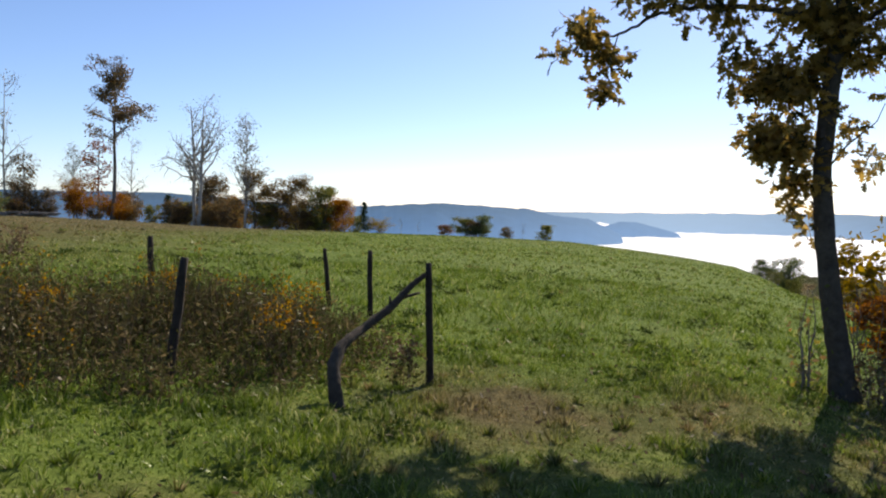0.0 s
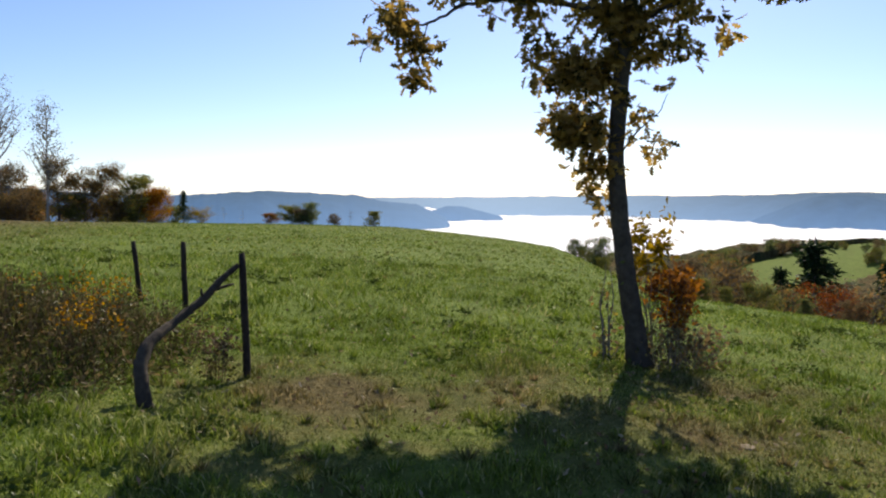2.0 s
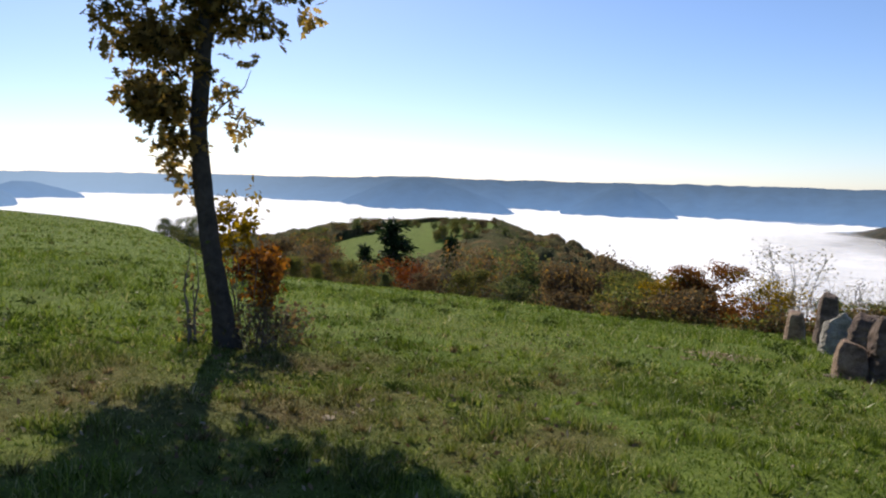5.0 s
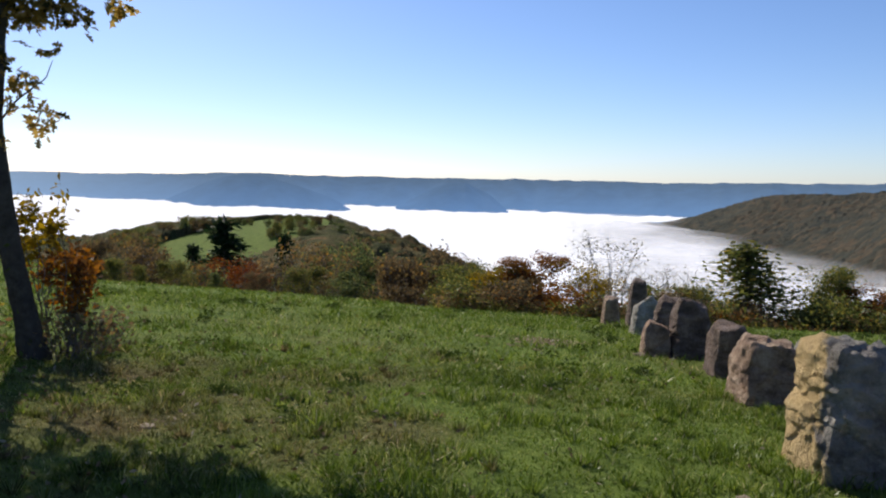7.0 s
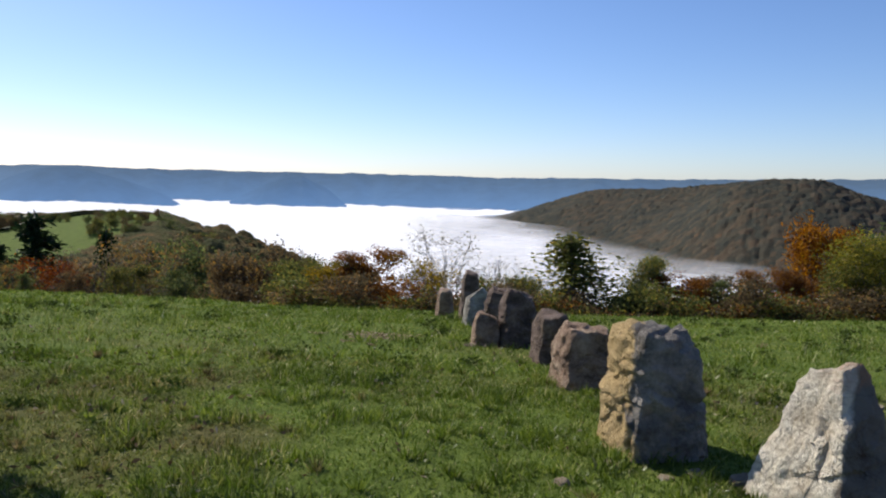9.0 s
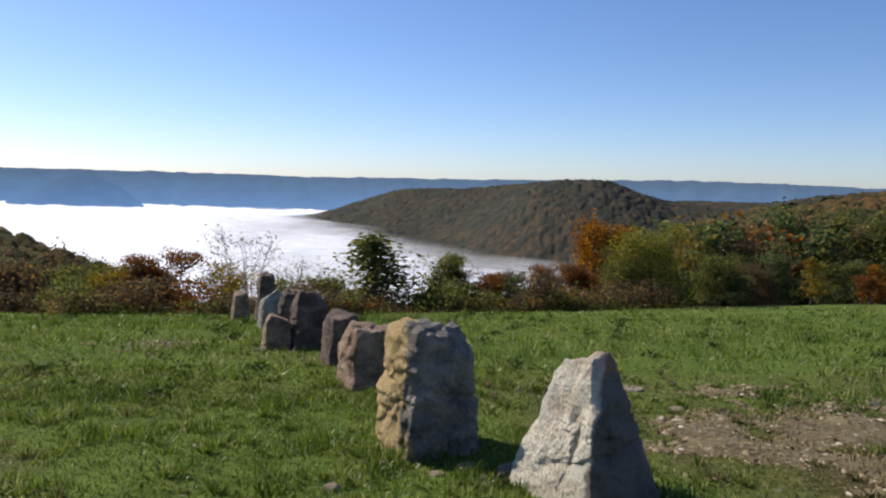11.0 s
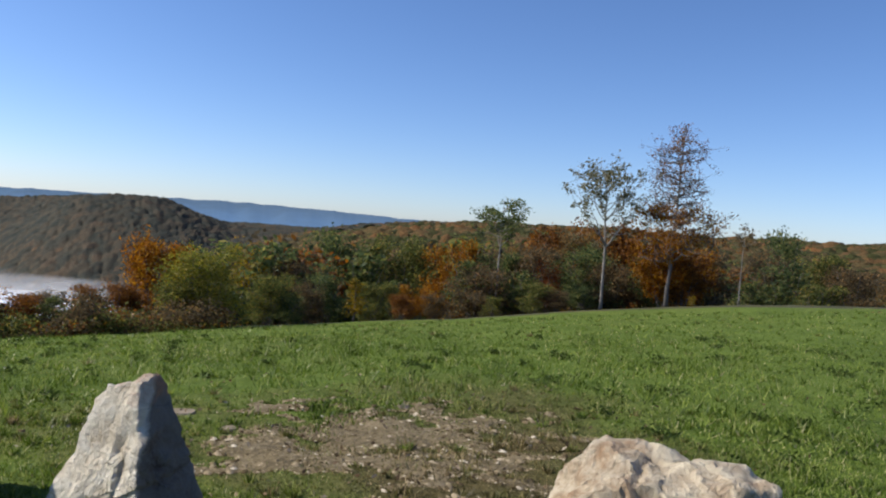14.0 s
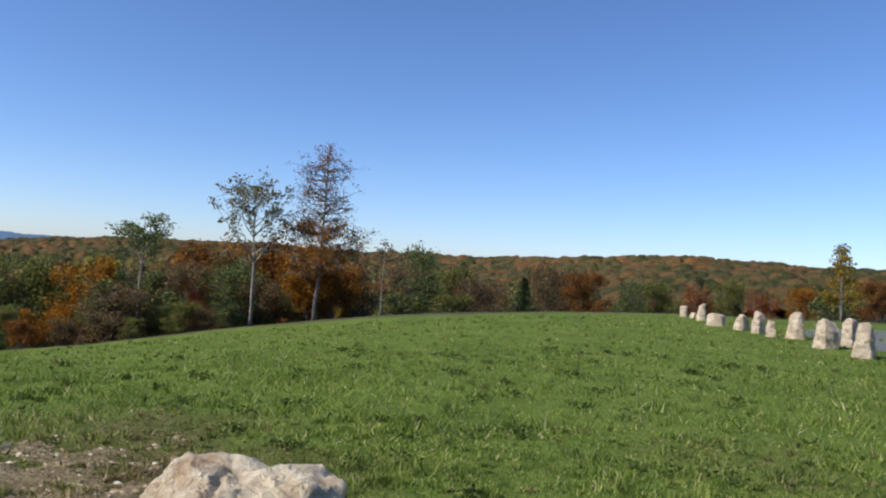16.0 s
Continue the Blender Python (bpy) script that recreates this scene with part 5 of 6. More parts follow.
sapling(4.66, 7.55, 1.75, "golden-leaved sapling behind the oak's foot", M_YELLOW, 460, 0.085, 3, 0.24, 5, 0.62)
sapling(4.74, 7.45, 1.12, "rust-orange sapling at the oak's foot", M_RUSSET, 620, 0.08, 8, 0.22, 6, 0.45)
sapling(4.92, 7.5, 1.05, "rust-orange sapling at the oak's foot", M_ORANGE, 260, 0.08, 9, 0.16, 5, 0.5)
sapling(4.0, 7.35, 1.15, "nearly bare thin sapling beside the oak", M_OLIVE, 60, 0.07, 12, 0.14, 2)
sapling(4.1, 7.6, 0.95, "nearly bare thin sapling beside the oak", M_BROWN, 70, 0.07, 15, 0.12, 2)
sapling(4.85, 7.2, 0.55, "low bare brambles at the oak's foot", M_BROWN, 260, 0.07, 14, 0.34, 12)
sapling(5.15, 7.4, 0.42, "low brown brambles at the oak's foot", M_BROWN, 220, 0.06, 16, 0.3, 12)
sapling(4.55, 7.15, 0.34, "low brown brambles at the oak's foot", M_WEED, 160, 0.06, 17, 0.22, 9)


# ---- the old fence ----
def fence_post(x, y, top, rad, label):
    """A round weathered post, its top a little chipped."""
    b = np.array([x, y, gz(x, y) - 0.35])
    s = Soup()
    pts = wander(b, top, 10, 0.012)
    np.random.seed(int(abs(x * 100)))
    s.tube(pts, rad * np.r_[np.linspace(1.08, 0.97, 9), 0.82], 10, True, 0.07)
    ob = mesh_thing("fence_post", s.mesh("fence_post"), M_POST)
    return tagged(ob, label, "fence post", "posts of the old fence")


fence_post(0.26, 6.61, (0.23, 6.62, 1.08), 0.032, "dark upright fence post with a log leaning on it")
fence_post(-1.88, 6.26, (-1.73, 6.29, 1.12), 0.036, "dark leaning fence post among tall weeds")
fence_post(-0.96, 11.0, (-1.08, 10.97, 0.98), 0.033, "dark slightly leaning fence post in the grass")
fence_post(-0.39, 10.25, (-0.41, 10.21, 1.0), 0.036, "dark upright fence post in the grass")
fence_post(-3.4, 10.73, (-3.4, 10.69, 1.13), 0.042, "dark upright fence post behind the weeds")


def build_log():
    ob = empty("log_brace", "crooked dead branch leaning against a fence post", "log")
    s = Soup()
    line = np.array([(0.20, 6.585, 0.985), (0.07, 6.5, 0.88), (-0.09, 6.37, 0.72), (-0.20, 6.27, 0.65), (-0.31, 6.16, 0.57), (-0.40, 6.02, 0.52), (-0.46, 5.93, 0.46), (-0.50, 5.82, 0.36), (-0.49, 5.74, 0.22), (-0.46, 5.68, 0.08), (-0.45, 5.66, -0.1)])
    u = np.linspace(0, 10, 44)
    c = np.stack([np.interp(u, range(11), line[:, k]) for k in range(3)], 1)
    np.random.seed(4)
    s.tube(c, np.interp(u, range(11), [0.022, 0.028, 0.033, 0.035, 0.034, 0.040, 0.048, 0.050, 0.050, 0.055, 0.06]), 10, True, 0.1)
    part("bough", s, M_LOG, ob)
    k = Soup()
    k.tube(wander((-0.08, 6.37, 0.74), (-0.09, 6.36, 0.82), 4, 0.004), [0.014, 0.012, 0.010, 0.007], 7)
    part("knot", k, M_LOG, ob)
    k = Soup()
    k.tube(wander((0.02, 6.46, 0.80), (0.16, 6.55, 0.83), 5, 0.006), [0.016, 0.015, 0.013, 0.012, 0.008], 7)
    part("side_stub", k, M_LOG, ob)


build_log()


# ---- boulders ----
def boulder(name, label, x, y, high, planes, seed, material, turn=0.0, rough=0.04, detail=5, group="row of boulders", soft=0.03, sink=0.02, grain=(1, 1, 1), clefts=()):
    """A quarried boulder: broken faces (a normal and a point on each, in metres above its foot), worn edges, ledges and chips."""
    bm = bmesh.new()
    bmesh.ops.create_icosphere(bm, subdivisions=detail, radius=1.0)
    c = np.array([0, 0, high * 0.45])
    N = np.array([Vector(p[:3]).normalized()[:] for p in planes])
    H = np.array([np.dot(n, np.array(p[3:]) - c) for n, p in zip(N, planes)])
    off = Vector((seed * 3.7, seed * 1.3, seed * 2.1))
    for v in bm.verts:
        d = np.array(v.co.normalized())
        k = N @ d
        ok = k > 1e-3
        r = H[ok] / k[ok]
        r0 = r.min()
        rr = r0 - soft * 0.5 * math.log(np.exp(-(r - r0) / soft).sum())
        p = Vector(d) * rr
        q = Vector((p.x * grain[0], p.y * grain[1], p.z * grain[2])) * 3.0 + off
        big = noise.noise(q * 0.8) * 1.0 + noise.noise(q * 1.9) * 0.6
        ledge = abs(noise.noise(q * 1.4 + Vector((7, 3, 1)))) ** 0.6 - 0.45
        chip = noise.noise(q * 4.6) * 0.32 + abs(noise.noise(q * 8.3)) * 0.3 + noise.noise(q * 17) * 0.12
        f1 = noise.voronoi(q * 1.5, distance_metric="DISTANCE")[0]
        f2 = noise.voronoi(q * 3.7, distance_metric="DISTANCE")[0]
        facet = (f1[0] - 0.45) * 2.4 + (f2[0] - 0.45) * 1.0
        step = math.floor((big + p.z * 5.0) * 1.6) / 1.6 - p.z * 5.0
        p += Vector(d) * rough * (step * 0.55 + big * 0.2 + ledge * 0.8 + chip * 0.8 + facet * 0.55)
        p += Vector(c)
        for at, way, wide, deep in clefts:
            off_line = (p - Vector(at)).dot(Vector(way).normalized()) + 0.025 * noise.noise(p * 6.0 + off)
            p -= Vector(d) * deep * math.exp(-(off_line / wide) ** 2) * max(0.0, 0.6 + noise.noise(p * 2.5 + off))
        v.co = p
    me = bpy.data.meshes.new(name)
    bm.to_mesh(me)
    bm.free()
    me.polygons.foreach_set("use_smooth", np.ones(len(me.polygons), bool))
    me.set_sharp_from_angle(angle=radians(24))
    ob = mesh_thing(name, me, material)
    ob.matrix_basis = pose(x, y, gz(x, y) - sink, 0, 0, turn)
    return tagged(ob, label, "boulder", group)


def block(seed, w, d, h, taper=0.12, n=6, tip=0.2):
    """Faces of a rough standing block, w across, d deep and h high."""
    rnd = random.Random(seed)
    out = [(rnd.uniform(-tip, tip), rnd.uniform(-tip, tip), 1, 0, 0, h), (0, 0, -1, 0, 0, -0.15)]
    a0 = rnd.uniform(0, 6.28)
    for k in range(n):
        a = a0 + k / n * 6.283 + rnd.uniform(-0.28, 0.28)
        r = rnd.uniform(0.85, 1.0)
        out.append((math.cos(a), math.sin(a), taper * 0.5 + rnd.uniform(-0.08, 0.12), math.cos(a) * d / 2 * r, math.sin(a) * w / 2 * r, 0.0))
    for k in range(4):
        a = rnd.uniform(0, 6.283)
        out.append((math.cos(a), math.sin(a), rnd.uniform(0.6, 1.4), math.cos(a) * d * 0.3, math.sin(a) * w * 0.3, h * rnd.uniform(0.85, 0.98)))
    return out


def slab(w, d, h, lean=0.0, tip=(0.0, 0.0), skew=0.25, cut=0.3, right=0.0):
    """Faces of a quarried slab: a broad western face, narrow flanks, a tilted top and broken shoulders."""
    corners = [(-0.62, 0.78, 0.12, -d * 0.36, w * 0.31, 0.3 * h), (-0.7, -0.65, 0.15, -d * 0.38, -w * 0.38, 0.3 * h), (-0.3, 0.85, 0.4, 0, w * 0.43, h * 0.78), (0.1, -0.85, 0.4, 0, -w * 0.44, h * 0.78)]
    return corners + [(-1, -skew, 0.10 + lean, -d / 2, 0, 0.2 * h), (-0.4, 0.92, 0.10, 0, w / 2, 0.2 * h), (0.25, -0.95, 0.12 + right, 0, -w / 2, 0.2 * h), (1, 0.15, 0.12, d / 2, 0, 0.2 * h),
            (tip[0], tip[1], 1, 0, 0, h), (-0.55, 0.55, cut + 0.5, -d * 0.30, w * 0.30, h * 0.93), (0.2, -0.75, cut + 0.45, 0, -w * 0.34, h * 0.93), (-0.8, -0.1, cut + 0.55, -d * 0.4, 0, h * 0.92), (0, 0, -1, 0, 0, -0.15)]


# low white boulder by the dirt patch
boulder("boulder", "low white boulder with rusty stains beside the dirt patch", 2.74, -2.28, 0.93,
        [(-0.1, 0.75, 0.66, 0, 0.17, 0.93), (0, -0.20, 0.97, 0, 0.12, 0.93), (-0.05, -0.02, 1, 0, -0.1, 0.885), (0, -0.97, 0.22, 0, -0.36, 0.70), (-0.88, 0.05, 0.5, -0.30, 0, 0.6), (0.9, 0, 0.4, 0.3, 0, 0.6), (0, 0.95, 0.25, 0, 0.48, 0.3), (-0.7, -0.65, 0.3, -0.28, -0.26, 0.5), (0, 0, -1, 0, 0, -0.15)],
        3, M_RK_PALE, -38, 0.05, 6, soft=0.012, clefts=(((-0.2, -0.22, 0.7), (0.2, 1, 0.25), 0.025, 0.045), ((-0.2, 0.1, 0.8), (0.3, 0.75, -0.6), 0.015, 0.02), ((-0.2, 0, 0.66), (0.3, 0.25, 1), 0.02, 0.035)))
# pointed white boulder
boulder("boulder", "pointed white boulder with a sharp edge, its shaded side painted dark", 5.17, -0.68, 0.86,
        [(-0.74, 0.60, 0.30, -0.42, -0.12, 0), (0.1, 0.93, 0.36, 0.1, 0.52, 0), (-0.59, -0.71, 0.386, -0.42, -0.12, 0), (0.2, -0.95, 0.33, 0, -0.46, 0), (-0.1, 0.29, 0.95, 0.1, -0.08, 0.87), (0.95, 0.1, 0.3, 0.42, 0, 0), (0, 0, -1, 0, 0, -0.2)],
        5, M_RK_SHADED, -14, 0.045, 6, soft=0.012, grain=(1, 1, 0.7), clefts=(((-0.3, 0.06, 0.4), (0.2, 1, 0.22), 0.02, 0.026), ((-0.2, 0.2, 0.4), (0.1, 1, 0.3), 0.016, 0.02), ((-0.3, 0, 0.28), (0.1, 0.4, 1), 0.02, 0.035), ((-0.3, -0.2, 0.3), (0.6, 1, -0.1), 0.02, 0.03)))
# tall ochre and grey block
boulder("boulder", "tall ochre and grey standing boulder with a knobbly edge", 6.05, 0.40, 0.94,
        [(-0.3, 0.95, 0.10, 0, 0.33, 0.3), (0.1, -0.99, 0.04, 0, -0.35, 0.3), (-0.05, -0.1, 0.99, 0, 0.15, 0.94), (0, -0.72, 0.69, 0, -0.2, 0.86), (-0.2, 0.75, 0.62, 0, 0.22, 0.90), (-0.93, -0.36, 0.08, -0.31, -0.1, 0.3), (-0.66, 0.74, 0.1, -0.31, 0.12, 0.3), (1, 0, 0.1, 0.33, 0, 0), (0, 0, -1, 0, 0, -0.2)],
        7, M_RK_TAN, 0, 0.056, 6, soft=0.03, clefts=(((-0.3, 0.2, 0.62), (0.1, -0.3, 1), 0.03, 0.045), ((-0.3, 0.2, 0.34), (0.1, 0.25, 1), 0.03, 0.03), ((-0.3, 0.05, 0.5), (0.2, 1, 0.15), 0.02, 0.04), ((-0.3, -0.1, 0.8), (0.1, 0.5, 1), 0.02, 0.03)))
boulder("boulder", "rounded brown boulder in the row", 8.35, 1.30, 0.63, slab(0.70, 0.6, 0.63, 0.05, (0, -0.12), 0.35, 0.2, 0.12), 11, M_RK_BROWN, 0, 0.04, 5, soft=0.025)
boulder("boulder", "small pale stone behind the brown boulder", 8.75, 1.02, 0.66, slab(0.3, 0.3, 0.66, 0.1, (0.1, 0.3)), 19, M_RK_GREY, 0, 0.02, 4, soft=0.015)
boulder("boulder", "flat-topped dark brown boulder in the row", 9.95, 2.02, 0.63, slab(0.52, 0.52, 0.66, -0.05, (-0.05, 0.0), 0.3, 2.2), 12, M_RK_DARK, 0, 0.034, 5, soft=0.02)
boulder("boulder", "tall dark brown boulder in the row", 11.4, 2.88, 0.84, slab(0.60, 0.6, 0.84, 0.12, (0.1, -0.3), 0.3, 0.15), 13, M_RK_DARK, 0, 0.045, 5, soft=0.02)
boulder("boulder", "small brown boulder in the row", 11.2, 3.30, 0.52, slab(0.44, 0.42, 0.50, 0.2, (0.1, -0.3), 0.2, 0.5), 14, M_RK_BROWN, 0, 0.025, 4, soft=0.015)
boulder("boulder", "dark brown boulder in the row", 12.9, 3.60, 0.80, slab(0.56, 0.55, 0.80, 0.1, (0.0, -0.25), 0.2, 0.2), 15, M_RK_DARK, 0, 0.045, 5, soft=0.025)
boulder("boulder", "pale grey boulder in the row", 14.6, 4.55, 0.70, slab(0.56, 0.55, 0.70, 0.15, (0.0, 0.55), 0.3, 0.3), 16, M_RK_GREY, 0, 0.04, 5, soft=0.025)
boulder("boulder", "tall dark grey boulder at the row's end", 16.2, 5.25, 1.08, slab(0.50, 0.5, 1.08, 0.05, (0.0, -0.25), 0.2, 0.6), 17, M_RK_DARK, 0, 0.025, 5, soft=0.015)
boulder("boulder", "narrow brown standing boulder at the row's end", 17.4, 6.3, 0.64, slab(0.44, 0.44, 0.70, -0.05, (0, 0.03), 0.35, 2.2), 18, M_RK_BROWN, 0, 0.018, 4, soft=0.01)
# the far row by the parking lot
for k, (x, y, w, h, sd) in enumerate([(14.7, -35.4, 0.45, 0.50, 1), (14.1, -35.0, 0.35, 0.28, 11), (13.3, -33.85, 0.46, 0.78, 2), (12.0, -32.1, 0.80, 0.52, 3), (10.6, -31.0, 0.62, 0.62, 4), (9.8, -30.4, 0.62, 0.85, 5), (9.0, -29.4, 0.44, 0.60, 6), (8.2, -29.5, 0.74, 0.95, 7),
                                      (6.65, -26.9, 0.82, 0.92, 8), (6.3, -28.6, 0.62, 0.95, 9), (5.15, -24.85, 0.80, 0.98, 10), (4.3, -26.8, 0.75, 0.9, 12), (3.3, -23.6, 0.7, 0.85, 13), (1.6, -22.3, 0.7, 0.9, 14)]):
    boulder("boulder", "cream-white boulder edging the parking lot", x, y, h, block(40 + sd, w, w * 0.8, h, 0.12), 40 + sd, M_RK_CREAM, sd * 40, 0.04, 4, "boulders round the parking lot", soft=0.03)


# ---- parking lot, dirt and stones ----
def sheet(name, label, outline_fn, material, lift, category, n=44, m=10):
    """A thin sheet lying on the ground."""
    v, q = [], []
    for i in range(m):
        for j in range(n):
            x, y = outline_fn(i / (m - 1), j / n)
            v.append((x, y, gz(x, y) + lift))
    for i in range(m - 1):
        for j in range(n):
            q.append((i * n + j, (i + 1) * n + j, (i + 1) * n + (j + 1) % n, i * n + (j + 1) % n))
    ob = mesh_thing(name, soup(name, np.array(v), np.array(q), None, True), material)
    return tagged(ob, label, category, kind="structure")


def lot(u, a):
    t = a * 6.2832
    return 0.5 + 8.6 * (0.02 + 0.98 * u) * math.cos(t), -35 + 8.5 * (0.02 + 0.98 * u) * math.sin(t)


sheet("parking_lot", "grey asphalt parking lot behind the boulders", lot, M_ASPHALT, 0.02, "parking lot")


def bare_ground():
    """The stony dirt that shows where the turf is worn away."""
    g = 0.07
    s = Soup()
    for x0, x1, y0, y1 in ((3.6, 9.6, -5.6, -0.6), (9.6, 12.2, 3.8, 6.4)):
        xs, ys = np.arange(x0, x1, g), np.arange(y0, y1, g)
        X, Y = np.meshgrid(xs, ys, indexing="ij")
        d = in_dirt(X, Y)
        Z = ground_z(X, Y) + np.clip((d - 0.2) * 0.08, -0.05, 0.012) + (val_noise(X * 9, Y * 9, 93) - 0.5) * 0.012
        n, m = X.shape
        i, j = np.meshgrid(np.arange(n - 1), np.arange(m - 1), indexing="ij")
        q = np.stack([i * m + j, (i + 1) * m + j, (i + 1) * m + j + 1, i * m + j + 1], -1).reshape(-1, 4)
        keep = (d.ravel()[q] > 0.05).any(1)
        s.add(np.stack([X, Y, Z], -1).reshape(-1, 3), q[keep])
    ob = mesh_thing("bare_dirt", s.mesh("bare_dirt", True), M_DIRT)
    tagged(ob, "stony bare dirt worn into the turf", "dirt", kind="structure")
    # gravel
    np.random.seed(31)
    st = Soup()
    cnt = 0
    while cnt < 11000:
        x, y = random.uniform(3.5, 12.0), random.uniform(-5.5, 6.3)
        if float(in_dirt(np.array(x), np.array(y))) < 0.12:
            continue
        cnt += 1
        r = random.uniform(0.005, 0.013) * random.choice((1, 1, 1, 1, 1, 1, 1.4, 1.8, 2.8))
        a = np.arange(5) / 5 * 6.283 + random.random()
        k = 0.7 + 0.5 * np.random.rand(5)
        z = gz(x, y) + 0.004
        ring = np.stack([x + np.cos(a) * r * 1.4 * k, y + np.sin(a) * r * k, np.full(5, z)], 1)
        top = np.stack([x + np.cos(a) * r * 0.8 * k, y + np.sin(a) * r * 0.6 * k, z + r * (0.2 + 0.3 * np.random.rand(5))], 1)
        q = [(i, (i + 1) % 5, 5 + (i + 1) % 5, 5 + i) for i in range(5)]
        st.add(np.concatenate([ring, top]), q, [(5, 6, 7), (5, 7, 8), (5, 8, 9)])
    ob = mesh_thing("gravel", st.mesh("gravel"), M_GRAVEL)
    tagged(ob, "pale gravel and chips lying in the dirt", "gravel", kind="stuff")


bare_ground()


def flat_stone(x, y, w, d, h, seed, label):
    boulder("flat_stone", label, x, y, h, block(seed, w * 1.6, d * 1.6, h * 0.6, 0.1), seed, M_STONE, seed * 33, 0.006, 3, "flat stones in the turf", 0.006, 0.0)


flat_stone(7.95, -1.72, 0.10, 0.13, 0.05, 61, "pale flat stone on the dirt patch")
flat_stone(8.55, -3.72, 0.10, 0.12, 0.05, 62, "pale flat stone at the edge of the turf")
flat_stone(8.85, -1.35, 0.22, 0.26, 0.05, 63, "flat grey stone sunk in the grass")
flat_stone(5.42, 0.25, 0.08, 0.06, 0.04, 64, "tan stone chip at the boulder's foot")
flat_stone(5.36, -0.05, 0.06, 0.05, 0.04, 65, "tan stone chip at the boulder's foot")
flat_stone(5.52, 0.62, 0.06, 0.05, 0.04, 66, "tan stone chip at the boulder's foot")
flat_stone(11.0, 3.45, 0.16, 0.12, 0.06, 67, "pale stone chip beside the boulders")
flat_stone(5.02, 0.83, 0.08, 0.07, 0.05, 68, "small tan stone in the grass")
flat_stone(5.58, 0.06, 0.13, 0.09, 0.06, 69, "pale flat stone at the boulder's foot")
flat_stone(5.55, -0.21, 0.12, 0.10, 0.07, 70, "pale stone between two boulders")
flat_stone(3.61, 4.53, 0.11, 0.07, 0.03, 71, "flat grey stone sunk in worn turf")


# ---- grass ----
def grass(name, label, r0, r1, count, height, width, seed, bend=True, az0=-34, az1=172):
    rng = np.random.RandomState(seed)
    az = np.radians(rng.uniform(az0, az1, count))
    r = np.sqrt(rng.uniform(r0 ** 2, r1 ** 2, count))
    x, y = r * np.sin(az), r * np.cos(az)
    ok = r < rim(np.degrees(az))[0] * 0.995
    dirt = in_dirt(x, y)
    ok &= (dirt < 0.12) | (rng.rand(count) < 0.4)
    lush = val_noise(x * 0.55, y * 0.55, 95) * 0.6 + val_noise(x * 2.1, y * 2.1, 96) * 0.4
    ok &= rng.rand(count) < 0.35 + lush * 1.1
    dry = dryness(x, y)
    ok &= rng.rand(count) > dry * 0.35
    x, y, lush, dry = x[ok], y[ok], lush[ok], dry[ok]
    m = len(x)
    tuft = np.clip((val_noise(x * 3.3, y * 3.3, 97) - 0.42) * 2.4, 0, 1)
    h = height * (0.45 + 0.55 * rng.rand(m)) * (0.35 + 0.55 * lush + 1.5 * tuft * tuft) * (1 - 0.35 * dry)
    w = width * (0.6 + 0.8 * rng.rand(m))
    a, lean = rng.uniform(0, 6.283, m), np.abs(rng.normal(0.75, 0.45, m))
    z = ground_z(x, y) - 0.006
    b = rng.uniform(0, 6.283, m)
    sx, sy = np.cos(b) * w, np.sin(b) * w
    dx, dy = np.cos(a) * h * lean, np.sin(a) * h * lean
    if bend:
        v = np.stack([np.stack([x - sx, y - sy, z], 1), np.stack([x + sx, y + sy, z], 1),
                      np.stack([x + sx * 0.7 + dx * 0.35, y + sy * 0.7 + dy * 0.35, z + h * 0.6], 1), np.stack([x - sx * 0.7 + dx * 0.35, y - sy * 0.7 + dy * 0.35, z + h * 0.6], 1),
                      np.stack([x + dx, y + dy, z + h * (1 - 0.25 * np.minimum(lean, 1.5))], 1)], 1)
        k = np.arange(m)[:, None] * 5
        q, t = k + np.array([[0, 1, 2, 3]]), k + np.array([[3, 2, 4]])
    else:
        v = np.stack([np.stack([x - sx, y - sy, z], 1), np.stack([x + sx, y + sy, z], 1), np.stack([x + dx, y + dy, z + h], 1)], 1)
        q, t = None, np.arange(m * 3).reshape(m, 3)
    me = soup(name, v.reshape(-1, 3), q, t)
    at = me.attributes.new("dry", "FLOAT", "POINT")
    at.data.foreach_set("value", np.repeat(dry, v.shape[1]).astype(np.float32))
    return tagged(mesh_thing(name, me, M_GRASS), label, "grass", kind="stuff")


grass("grass", "short green pasture grass with dry patches", 1.6, 8.5, 170000, 0.085, 0.0042, 1)
grass("clover", "low broad clover and weed leaves in the turf", 1.6, 10.0, 95000, 0.055, 0.011, 5, False)
grass("grass", "green meadow grass", 8.5, 20, 150000, 0.10, 0.010, 2, False)
grass("grass", "green meadow grass", 20, 42, 150000, 0.065, 0.020, 3, False)
grass("grass", "green meadow grass", 42, 92, 60000, 0.05, 0.05, 4, False, -34, 30)


